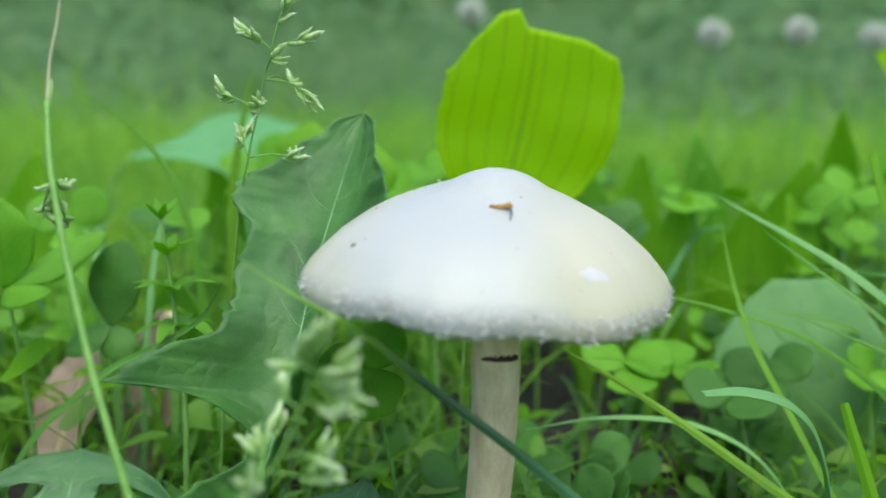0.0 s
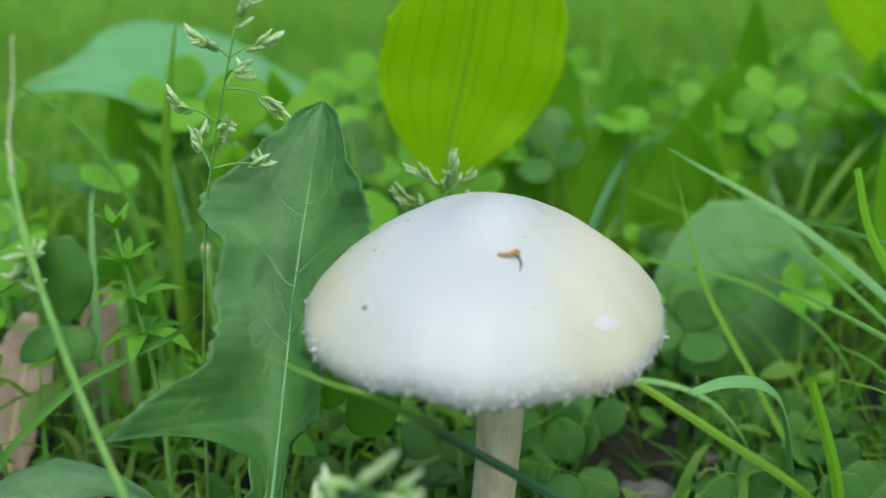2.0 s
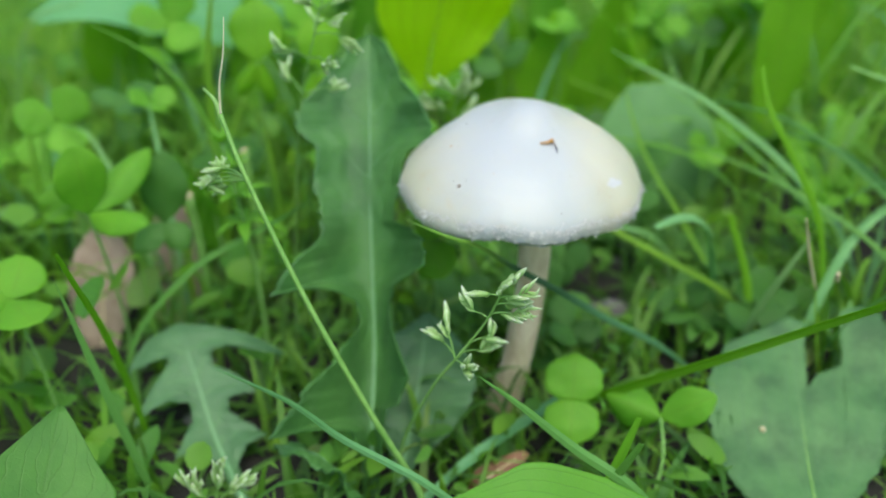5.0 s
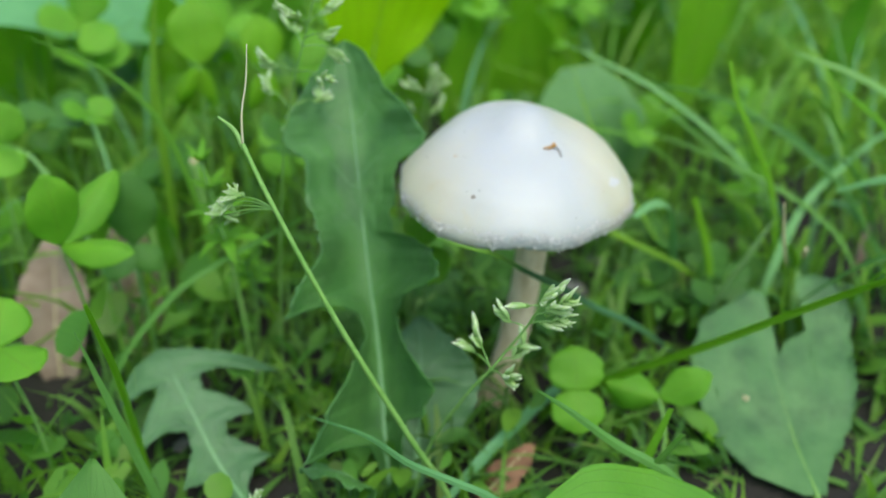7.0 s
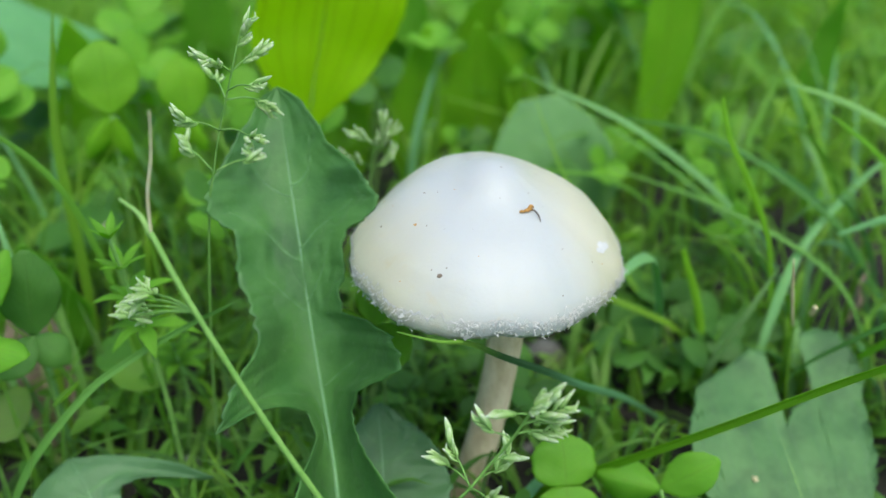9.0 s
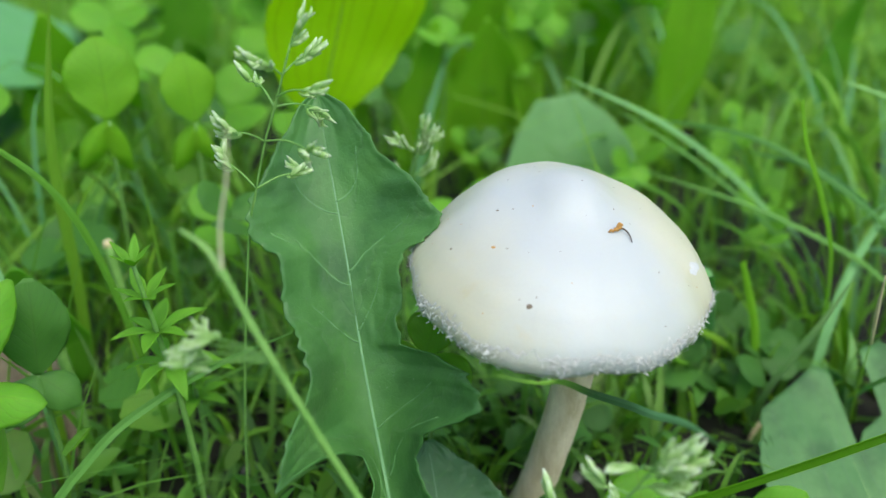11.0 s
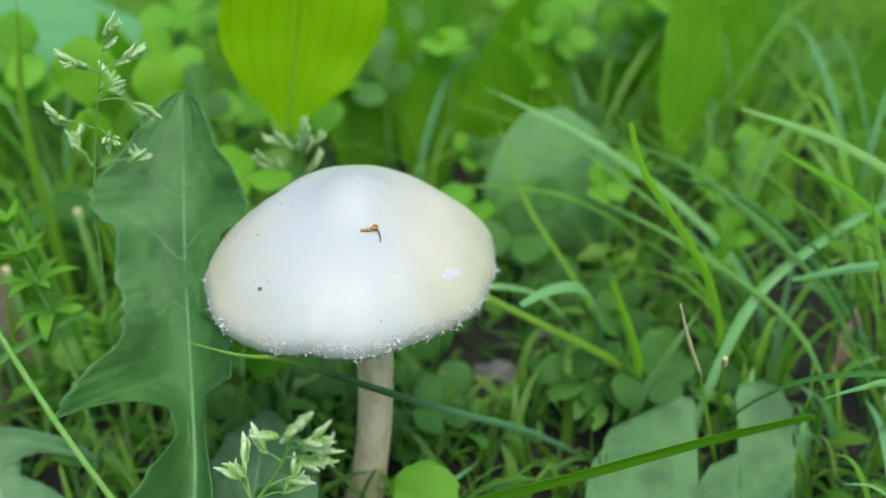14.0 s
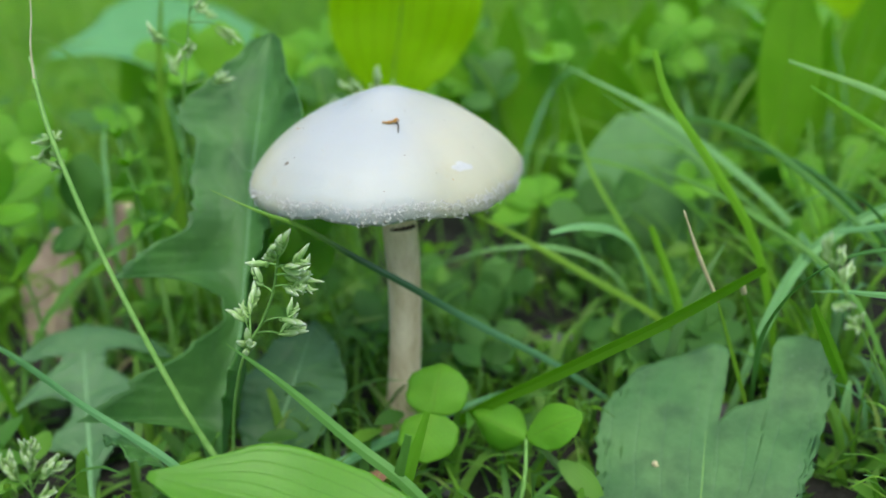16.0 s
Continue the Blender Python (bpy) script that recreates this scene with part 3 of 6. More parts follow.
def low_weeds(count, seed):
    """Small pointed oval leaves close to the soil round the foot of the mushroom."""
    r_ = random.Random(seed)
    verts, faces, uvs = [], [], []
    while len(faces) < count * 12:
        x, y = r_.uniform(-11, 12), r_.uniform(-5.5, 9)
        if math.hypot(x, y) < 1.0 or covered(x, y):
            continue
        size = r_.uniform(0.25, 0.62)
        c = np.array((x, y, height(x, y) + r_.uniform(0.2, 2.0) * (0.5 if y < -3 else 1.0)))
        n = unit((r_.gauss(0, 0.6), r_.gauss(-0.1, 0.6), 1))
        ax = unit(np.cross(n, (r_.gauss(0, 1), r_.gauss(0, 1), 0.1)))
        bx, b0 = np.cross(n, ax), len(verts)
        for i in range(7):
            q = i / 6
            w = size * 0.42 * math.sin(math.pi * min(1, 0.06 + 0.94 * q)) ** 0.8 + 0.004
            for k in (-1, 0, 1):
                verts.append(tuple((c + ax * size * (2 * q - 1) + bx * w * k + n * (0.3 * w * abs(k) - 0.35 * size * (q - 0.4) ** 2)) * CM))
        for i in range(6):
            for k in (0, 1):
                q = b0 + 3 * i + k
                faces.append((q, q + 1, q + 4, q + 3))
                uvs += [(k / 2, i / 6), (k / 2 + 0.5, i / 6), (k / 2 + 0.5, (i + 1) / 6), (k / 2, (i + 1) / 6)]
    me = bpy.data.meshes.new("low_weeds")
    me.from_pydata(verts, [], faces)
    me.uv_layers.new(name="uv").data.foreach_set("uv", np.array(uvs).ravel())
    me.polygons.foreach_set("use_smooth", [True] * len(faces))
    me.materials.append(M_COVER)
    tagged(new("low_weeds", me), "small oval weed leaves close above the dark soil", "ground cover", kind="stuff")


low_weeds(420, 23)


# ---- the mushroom ----
AXIS = unit((0.078, -0.052, 1.0))
CAP_C = np.array((0.239, -0.496, 6.846))
CAP_U = unit(np.cross((0, 1, 0), AXIS))
CAP_V = np.cross(AXIS, CAP_U)
CAP_R, CAP_H = 2.91, 1.83
PROFILE = [(0.0, 1.0), (0.06, 0.993), (0.12, 0.966), (0.2, 0.905), (0.3, 0.80), (0.4, 0.722), (0.5, 0.657), (0.6, 0.595), (0.7, 0.512), (0.77, 0.436), (0.84, 0.355), (0.89, 0.275), (0.935, 0.195), (0.97, 0.122), (0.992, 0.05), (1.0, 0.0), (0.997, -0.06), (0.985, -0.125)]


def cap_radius(th):
    return CAP_R * (1 + 0.012 * math.cos(2 * th) + 0.07 * math.sin(2 * th) + 0.008 * math.sin(7 * th + 1) + 0.006 * math.sin(13 * th))


def cap_rim(th):
    return 0.05 * math.sin(3 * th + 0.6) + 0.035 * math.sin(8 * th) + 0.03 * noise.noise((math.cos(th) * 6, math.sin(th) * 6, 1.0)) + 0.05 * noise.noise((math.cos(th) * 17, math.sin(th) * 17, 2.0))


def cap_swell(r, th):
    """The far side of the cap is fuller than the near one."""
    return 0.30 * (0.5 + 0.5 * math.sin(th)) ** 2.2 * math.sin(math.pi * min(r, 1.0)) ** 2


def cap_point(r, th):
    """A place on the cap's skin and its way out, at the part r of the radius."""
    def at(rr):
        z = float(np.interp(rr, [p[0] for p in PROFILE[:-2]], [p[1] for p in PROFILE[:-2]]))
        return CAP_C + cap_radius(th) * rr * (math.cos(th) * CAP_U + math.sin(th) * CAP_V) + AXIS * (CAP_H * z + cap_rim(th) * rr**6 + cap_swell(rr, th))
    p, q = at(r), at(max(r - 0.03, 0.001))
    across = -math.sin(th) * CAP_U + math.cos(th) * CAP_V
    return p, unit(np.cross(p - q, across))


def build_mushroom():
    root = thing("mushroom", "white mushroom with a ragged cottony rim and tan stem", "mushroom")
    n = 144
    # skin
    bm = bmesh.new()
    uvl = bm.loops.layers.uv.verify()
    rows = []
    prof = curve_pts([(r, z, 0) for r, z in PROFILE], 44)
    top = bm.verts.new(CAP_C + AXIS * CAP_H)
    for r, z, _ in prof[1:]:
        rows.append([bm.verts.new(CAP_C + cap_radius(2 * math.pi * k / n) * r * (math.cos(2 * math.pi * k / n) * CAP_U + math.sin(2 * math.pi * k / n) * CAP_V)
                                  + AXIS * (CAP_H * z + cap_rim(2 * math.pi * k / n) * r**6 + cap_swell(r, 2 * math.pi * k / n))) for k in range(n)])
    for k in range(n):
        f = bm.faces.new((top, rows[0][k], rows[0][(k + 1) % n]))
        for lp in f.loops:
            lp[uvl].uv = (0.5, 0.0)
    for j, (a, b) in enumerate(zip(rows, rows[1:])):
        for k in range(n):
            f = bm.faces.new((a[k], b[k], b[(k + 1) % n], a[(k + 1) % n]))
            for lp, (du, dv) in zip(f.loops, ((0, 0), (0, 1), (1, 1), (1, 0))):
                lp[uvl].uv = ((k + du) / n, (j + 1 + dv) / len(rows))
    # the turned-in margin and the underside of the flesh
    last = rows[-1]
    for rr, zz in ((0.955, -0.10), (0.90, 0.05), (0.6, 0.22), (0.16, 0.30)):
        ring = []
        for k in range(n):
            th = 2 * math.pi * k / n
            ring.append(bm.verts.new(CAP_C + cap_radius(th) * rr * (math.cos(th) * CAP_U + math.sin(th) * CAP_V) + AXIS * (CAP_H * zz + cap_rim(th) * rr**6)))
        for k in range(n):
            f = bm.faces.new((last[k], ring[k], ring[(k + 1) % n], last[(k + 1) % n]))
            for lp in f.loops:
                lp[uvl].uv = (0.5, 1.0)
        last = ring
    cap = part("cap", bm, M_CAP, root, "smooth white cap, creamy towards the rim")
    # gills
    bm = bmesh.new()
    m = 110
    for k in range(m):
        th = 2 * math.pi * (k + 0.2 * math.sin(k * 2.1)) / m
        d = math.cos(th) * CAP_U + math.sin(th) * CAP_V
        e = (-math.sin(th) * CAP_U + math.cos(th) * CAP_V) * 0.012
        inner = 0.17 if k % 2 == 0 else 0.45
        lo = [(0.955, -0.095), (0.8, -0.03), (0.5, 0.04), (inner, 0.17)]
        hi = [(0.955, 0.03), (0.8, 0.14), (0.5, 0.26), (inner, 0.31)]
        for s in (-1, 1):
            av = [bm.verts.new(CAP_C + cap_radius(th) * r * d + AXIS * (CAP_H * z + cap_rim(th) * r**6) + e * s) for r, z in lo]
            bv = [bm.verts.new(CAP_C + cap_radius(th) * r * d + AXIS * (CAP_H * z + cap_rim(th) * r**6) + e * s) for r, z in hi]
            for i in range(3):
                bm.faces.new((av[i], av[i + 1], bv[i + 1], bv[i]))
    part("gills", bm, M_GILL, root, "dark brown gills under the cap")
    # stem
    bm = bmesh.new()
    pts, rad = [], []
    for i in range(13):
        s = i / 12
        z = 7.35 - s * 7.6
        q = (6.91 - z) / 6.0
        pts.append((0.284 - 0.25 * q + 0.587 * q * (1 - q), -1.245 + 1.141 * q - 0.405 * q * (1 - q), z))
        rad.append(0.37 + 0.02 * s + (0.10 * max(0, s - 0.85) / 0.15) + 0.008 * math.sin(9 * s))
    tube(bm, pts, rad, 28, 60)
    for v in bm.verts:
        v.co += Vector(noise.noise_vector(v.co * 3.0)) * 0.018
    part("stem", bm, M_STEM, root, "slender tan fibrous stem")
    # torn ring left on the stem
    bm = bmesh.new()
    base = Vector((0.327, -1.09, 5.76))
    for k in range(14):
        th = math.radians(-125 + 6 * k)
        d = Vector((math.cos(th), math.sin(th), 0))
        h = 0.05 + 0.05 * abs(math.sin(k * 1.9))
        tube(bm, [base + d * 0.375, base + d * 0.40 + Vector((0.03, 0, 0.5 * h)), base + d * 0.385 + Vector((0.06, 0, h))], [0.03, 0.035, 0.01], 5, 3)
    part("ring_remnant", bm, M_DARK, root, "dark torn ring remnant")
    # cottony veil scraps on the margin
    r_ = random.Random(21)
    bm = bmesh.new()
    # a crumpled skirt with a torn lower edge
    cols, rws = 900, 7
    skirt = []
    for k in range(cols):
        th = 2 * math.pi * k / cols
        ct, st = math.cos(th), math.sin(th)
        low = noise.noise((ct * 5, st * 5, 2.0))
        tear = 0.07 + 0.09 * low + 0.13 * noise.noise((ct * 19, st * 19, 4.0)) + 0.08 * noise.noise((ct * 52, st * 52, 7.0)) + 0.04 * noise.noise((ct * 130, st * 130, 9.0))
        tear = max(0.02, tear)
        climb = 0.012 + 0.012 * low + 0.035 * max(0.0, noise.noise((ct * 26, st * 26, 12.0)))
        out = ct * CAP_U + st * CAP_V
        line = []
        for q in range(rws):
            f = q / (rws - 1)
            p, nrm = cap_point(min(0.999, 1.0 - climb * (1 - f)), th)
            crumple = noise.noise((ct * 40 + f, st * 40, 3.0 * f)) + 0.7 * noise.noise((ct * 90, st * 90 + 2 * f, 6.0 * f))
            puff = (0.004 + 0.022 * (0.5 + 0.5 * low)) * math.sin(math.pi * min(1, f * 0.9 + 0.05)) + 0.016 * crumple * math.sin(math.pi * (0.1 + 0.8 * f)) + 0.004
            line.append(bm.verts.new(p + nrm * puff * (1 - f) + out * (puff * f - 0.03 * f) - AXIS * (0.09 + tear) * f ** 1.3 * 0.9))
        skirt.append(line)
    for k in range(cols):
        a, b = skirt[k], skirt[(k + 1) % cols]
        for q in range(rws - 1):
            bm.faces.new((a[q], a[q + 1], b[q + 1], b[q]))
    # torn flaps and loose fibres
    for k in range(6000):
        th = r_.uniform(0, 2 * math.pi)
        clump = 0.5 + 0.5 * noise.noise((math.cos(th) * 7, math.sin(th) * 7, 9.0)) + 0.3 * noise.noise((math.cos(th) * 22, math.sin(th) * 22, 3.0))
        if r_.random() > 1.5 * clump - 0.3:
            continue
        r0 = 1.0 - abs(r_.gauss(0, 0.006)) * (0.3 + 1.4 * max(clump, 0))
        p, nrm = cap_point(min(r0, 0.999), th)
        if r_.random() < 0.5:
            p = p - AXIS * r_.uniform(0.0, 0.24)
        along = -math.sin(th) * CAP_U + math.cos(th) * CAP_V
        way = unit(-AXIS * r_.uniform(0.2, 1.0) + along * r_.gauss(0, 0.8))
        wide = unit(np.cross(way, nrm))
        length, w = r_.uniform(0.05, 0.12) * (0.4 + 0.8 * clump), r_.uniform(0.007, 0.017)
        if r_.random() < 0.05:
            length, w = length * 1.3, w * 2.6
        rows = []
        for q in range(4):
            c = p + way * length * q / 3 + nrm * (0.002 + 0.02 * max(clump, 0) * r_.random())
            ww = w * (1.0 - 0.75 * q / 3) * r_.uniform(0.7, 1.3)
            way = unit(way + 0.7 * np.array((r_.gauss(0, 0.5), r_.gauss(0, 0.5), r_.gauss(0, 0.4))))
            rows.append((bm.verts.new(c - wide * ww), bm.verts.new(c + nrm * ww * 0.35), bm.verts.new(c + wide * ww)))
        for a, b in zip(rows, rows[1:]):
            bm.faces.new((a[0], a[1], b[1], b[0]))
            bm.faces.new((a[1], a[2], b[2], b[1]))
    tagged(part("veil_fringe", bm, M_VEIL, cap, "shaggy white cottony veil scraps"), kind="stuff")
    # a pale torn scrap of skin
    d = np.array((1.64, -2.42, 7.65)) - CAP_C
    th = math.atan2(d @ CAP_V, d @ CAP_U)
    rr = math.hypot(d @ CAP_U, d @ CAP_V) / cap_radius(th)
    bm = bmesh.new()
    mid = bm.verts.new(cap_point(rr, th)[0] + cap_point(rr, th)[1] * 0.02)
    ring = []
    for k in range(16):
        a = 2 * math.pi * k / 16
        q, nn = cap_point(rr + 0.03 * math.sin(a) * (1 + 0.3 * math.sin(3 * a)), th + 0.10 * math.cos(a) * (1 + 0.3 * math.sin(2 * a)))
        ring.append(bm.verts.new(q + nn * 0.003))
    for k in range(16):
        bm.faces.new((mid, ring[k], ring[(k + 1) % 16]))
    part("skin_scrap", bm, M_SCRAP, cap, "pale torn scrap of skin")
    # specks of dirt on the skin
    bm = bmesh.new()
    bmesh.ops.create_icosphere(bm, subdivisions=1, radius=1.0)
    for v in bm.verts:
        v.co *= 1 + 0.35 * noise.noise(v.co * 2.1)
    speck = finish(bm, "dirt_speck", M_SPECK)
    bm = bmesh.new()
    bmesh.ops.create_icosphere(bm, subdivisions=1, radius=1.0)
    for v in bm.verts:
        v.co *= 1 + 0.4 * noise.noise(v.co * 1.7)
    ochre = finish(bm, "ochre_speck", M_RUST)
    spots = [(-1.83, -2.0, 7.59, 0.05, speck), (-1.59, -0.78, 7.98, 0.035, ochre)]
    for _ in range(48):
        th, rr, big = r_.uniform(0, 2 * math.pi), math.sqrt(r_.random()) * 0.96, r_.random()
        p, _n = cap_point(rr, th)
        spots.append((*p, r_.uniform(0.007, 0.017) if big < 0.94 else 0.025, speck if r_.random() < 0.75 else ochre))
    for x, y, z, size, me in spots:
        d = np.array((x, y, z)) - CAP_C
        th = math.atan2(d @ CAP_V, d @ CAP_U)
        rr = min(0.99, math.hypot(d @ CAP_U, d @ CAP_V) / cap_radius(th))
        p, nrm = cap_point(rr, th)
        ob = new("dirt_speck", me)
        ob.parent = cap
        ob.matrix_basis = Matrix.Translation(Vector(p * CM)) @ Vector(nrm).to_track_quat("Z", "Y").to_matrix().to_4x4() @ Matrix.Diagonal((size * 1.2, size, size * 0.4, 1))
    return root


build_mushroom()


def build_debris():
    """A scrap of dry plant stuck to the cap."""
    d = np.array((0.36, -1.74, 8.25)) - CAP_C
    th = math.atan2(d @ CAP_V, d @ CAP_U)
    p, nrm = cap_point(math.hypot(d @ CAP_U, d @ CAP_V) / cap_radius(th), th)
    x = unit(np.cross((0, 1, 0), nrm))
    y = np.cross(nrm, x)
    w = lambda a, b, c: p + (x * a + y * b + nrm * c * 0.8) * 1.1  # noqa: E731
    root = thing("plant_scrap", "rusty brown scrap of dry plant stuck on the white cap", "debris")
    bm = bmesh.new()
    tube(bm, [w(0.05, 0.06, 0.02), w(0.09, -0.02, 0.06), w(0.10, -0.14, 0.05), w(0.08, -0.24, 0.02)], [0.018, 0.016, 0.013, 0.007], 6, 8)
    part("stalk", bm, M_DARK, root)
    for a, b, c, s in ((0.02, 0.05, 0.04, 0.065), (-0.07, 0.03, 0.04, 0.055), (-0.15, 0.04, 0.03, 0.045), (0.07, 0.09, 0.05, 0.055)):
        bm = bmesh.new()
        tube(bm, [w(a - s, b, c - 0.02), w(a, b + 0.01, c + 0.01), w(a + s, b - 0.02, c - 0.01)], [0.01, s * 0.7, 0.012], 6, 6)
        part("husk", bm, M_RUST, root, "rusty husk")


build_debris()


# ---- dandelion leaves ----
def dandelion_leaf(rib, side, left, right, label, cup=0.15, seed=0.0, ribw=0.072, sweep=-0.06, wave=0.10, rows=90, material=None, jag=0.06):
    root = thing("dandelion_leaf", label, "leaf", "dandelion rosette")
    vb = bmesh.new()
    runs = [(0.10, 0.19, -0.7), (0.15, 0.25, 0.75), (0.33, 0.44, -0.8), (0.36, 0.46, 0.8), (0.44, 0.53, 0.75), (0.58, 0.68, -0.7), (0.60, 0.71, 0.7), (0.68, 0.79, -0.8), (0.70, 0.80, 0.8), (0.80, 0.89, -0.65), (0.82, 0.90, 0.65)]
    part("leaf_blade", sheet(rib, side, left, right, rows, 16, cup, wave, 4.0, sweep=sweep, seed=seed, jag=jag, veins=(vb, runs)), material or M_DAND, root, thick=0.025)
    tagged(part("side_vein", vb, M_VEIN, root, "fine arched side veins"), kind="stuff")
    bm = bmesh.new()
    c = curve_pts(rib, 30)
    tube(bm, list(c[:-1:3]) + [c[-2]], [ribw, ribw * 0.62, ribw * 0.34, 0.012], 8, 40)
    part("midrib", bm, M_RIB, root, "pale green midrib")
    return root


def lobe_sweep(s, u):
    """The large side lobe points back towards the foot."""
    return 0.2 if u < 0 and (0.40 < s < 0.56 or s < 0.31) else 0.1


dandelion_leaf([(-4.3, -2.2, 0.0), (-4.05, -1.5, 1.4), (-3.6, -0.4, 3.0), (-3.17, 1.03, 5.27), (-2.84, 2.0, 7.0), (-2.2, 3.88, 9.59)], (3.0, -1.45, 0.0),
               [(0, 0.12), (0.09, 0.16), (0.145, 0.35), (0.160, 0.85), (0.172, 1.64), (0.195, 1.38), (0.235, 1.1), (0.28, 0.80), (0.33, 0.42), (0.365, 0.24), (0.412, 0.34), (0.44, 0.78), (0.458, 1.4), (0.470, 1.84), (0.49, 1.68), (0.515, 1.42), (0.535, 1.18),
                (0.55, 1.0), (0.565, 1.0), (0.634, 1.13), (0.694, 1.23), (0.75, 1.19), (0.778, 1.47), (0.80, 1.70), (0.848, 1.48), (0.915, 0.9), (0.978, 0.31), (1, 0.02)],
               [(0, 0.12), (0.122, 0.4), (0.19, 0.56), (0.2, 0.9), (0.255, 1.27), (0.326, 0.69), (0.40, 0.55), (0.435, 0.75), (0.445, 1.0), (0.46, 1.35), (0.48, 1.62), (0.495, 1.75), (0.541, 1.5), (0.562, 1.17),
                (0.571, 0.68), (0.61, 0.68), (0.655, 0.86), (0.70, 0.88), (0.721, 1.09), (0.737, 1.34), (0.78, 1.74), (0.815, 1.58), (0.851, 1.2), (0.889, 0.86), (0.92, 0.74), (0.967, 0.46), (1, 0.02)],
               "tall lobed dark green dandelion leaf beside the mushroom", cup=((0, 2.0), (0.15, 2.0), (0.3, 1.7), (0.44, 1.38), (0.52, 1.30), (0.58, 0.9), (0.66, 0.6), (1, 0.6)), seed=1.0, sweep=lobe_sweep, rows=190, wave=0.05, ribw=0.06, jag=0.10)
dandelion_leaf([(-7.2, -1.6, 0.1), (-7.63, 0.39, 0.6), (-7.85, 1.7, 1.45), (-8.05, 2.9, 2.22), (-8.15, 3.6, 2.45)], (2.6, 0.5, 0.1),
               [(0, 0.1), (0.28, 0.22), (0.34, 0.5), (0.40, 1.1), (0.44, 0.8), (0.5, 0.4), (0.58, 0.36), (0.64, 0.8), (0.71, 1.8), (0.75, 1.2), (0.79, 0.6), (0.82, 0.5), (0.86, 1.1), (0.89, 1.55), (0.93, 1.0), (0.97, 0.45), (1, 0.02)],
               [(0, 0.1), (0.22, 0.25), (0.3, 0.6), (0.38, 1.2), (0.44, 1.0), (0.5, 0.5), (0.56, 0.6), (0.62, 1.35), (0.68, 1.1), (0.74, 0.5), (0.80, 0.6), (0.85, 1.5), (0.90, 2.2), (0.94, 1.2), (0.97, 0.5), (1, 0.02)],
               "low grey-green dandelion leaf with deep lobes near the ground", seed=4.0, sweep=0.34, rows=150, material=M_GREY, jag=0.10)
dandelion_leaf([(-3.6, -2.0, 0.0), (-2.9, -1.0, 1.2), (-2.3, 0.0, 2.2), (-1.9, 0.9, 2.9)], (2.4, -0.9, 0.2),
               [0.15, 0.35, 0.8, 1.1, 1.2, 1.1, 0.7, 0.1], [0.15, 0.35, 0.9, 1.3, 1.5, 1.3, 0.8, 0.1],
               "short rounded dandelion leaf behind the grass panicle", seed=6.0, sweep=0.02, material=M_GREY)
dandelion_leaf([(-4.6, -2.2, 0.0), (-5.0, -2.6, 1.0), (-5.5, -2.6, 1.9), (-6.4, -2.2, 2.2)], (0.6, -1.6, 0.3),
               [0.12, 0.3, 0.7, 0.5, 0.8, 0.5, 0.05], [0.12, 0.3, 0.6, 0.5, 0.7, 0.5, 0.05],
               "small toothed dandelion leaf at the base of the tall leaf", seed=8.0)


# ---- broad leaves ----
def broad_leaf(name, rib, side, left, right, material, label, end=None, cup=0.12, wave=0.05, thick=0.03, seed=0.0, stalk=None, category="leaf", cols=18, jag=0.03, shift=None):
    root = thing(name, label, category)
    part("leaf_blade", sheet(rib, side, left, right, 36, cols, cup, wave, 3.0, end=end, seed=seed, jag=jag, shift=shift), material, root, thick=thick)
    bm = bmesh.new()
    c = curve_pts(rib, 20)
    m = int(20 * (end(0) if end else 1.0)) - 1
    pts = list(c[0:m:3])
    tube(bm, (stalk or []) + pts, [0.09] * len(stalk or []) + [0.034, 0.020, 0.010], 8, 40)
    part("midrib", bm, M_STALK, root, "raised midrib and leaf stalk")
    return root


def bite_top(u):
    return float(np.interp(u, [-1, -0.75, -0.45, -0.22, -0.12, 0.1, 0.5, 0.9, 1], [0.72, 0.86, 0.98, 1.0, 0.93, 0.92, 0.90, 0.84, 0.75]))


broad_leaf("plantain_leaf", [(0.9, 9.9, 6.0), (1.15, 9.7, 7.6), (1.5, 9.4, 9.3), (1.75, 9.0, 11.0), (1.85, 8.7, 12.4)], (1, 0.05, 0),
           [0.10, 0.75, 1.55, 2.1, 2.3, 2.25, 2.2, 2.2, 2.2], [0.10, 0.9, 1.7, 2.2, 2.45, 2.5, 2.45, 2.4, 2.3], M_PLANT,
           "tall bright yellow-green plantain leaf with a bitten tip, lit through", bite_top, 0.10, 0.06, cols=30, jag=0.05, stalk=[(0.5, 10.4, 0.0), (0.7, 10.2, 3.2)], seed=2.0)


def bite_notch(u):
    """Two lobes with a deep bite between them."""
    return float(np.interp(u, [-1, -0.93, -0.8, -0.73, -0.33, -0.06, 0.06, 0.078, 0.095, 0.21, 0.49, 0.505, 0.55, 0.78, 0.92, 1.0], [0.52, 0.63, 0.70, 0.77, 0.845, 0.905, 0.885, 0.86, 0.585, 0.65, 0.70, 0.89, 0.945, 0.965, 0.92, 0.82]))


def bite_lean(s, across):
    """The lobe beside the bite leans over it towards its end."""
    return 0.22 * min(1.0, max(0.0, (s - 0.58) / 0.29)) * float(np.interp(across, [-2.2, -0.5, 0.2, 0.6, 1.2], [0, 0.6, 1, 1, 0]))


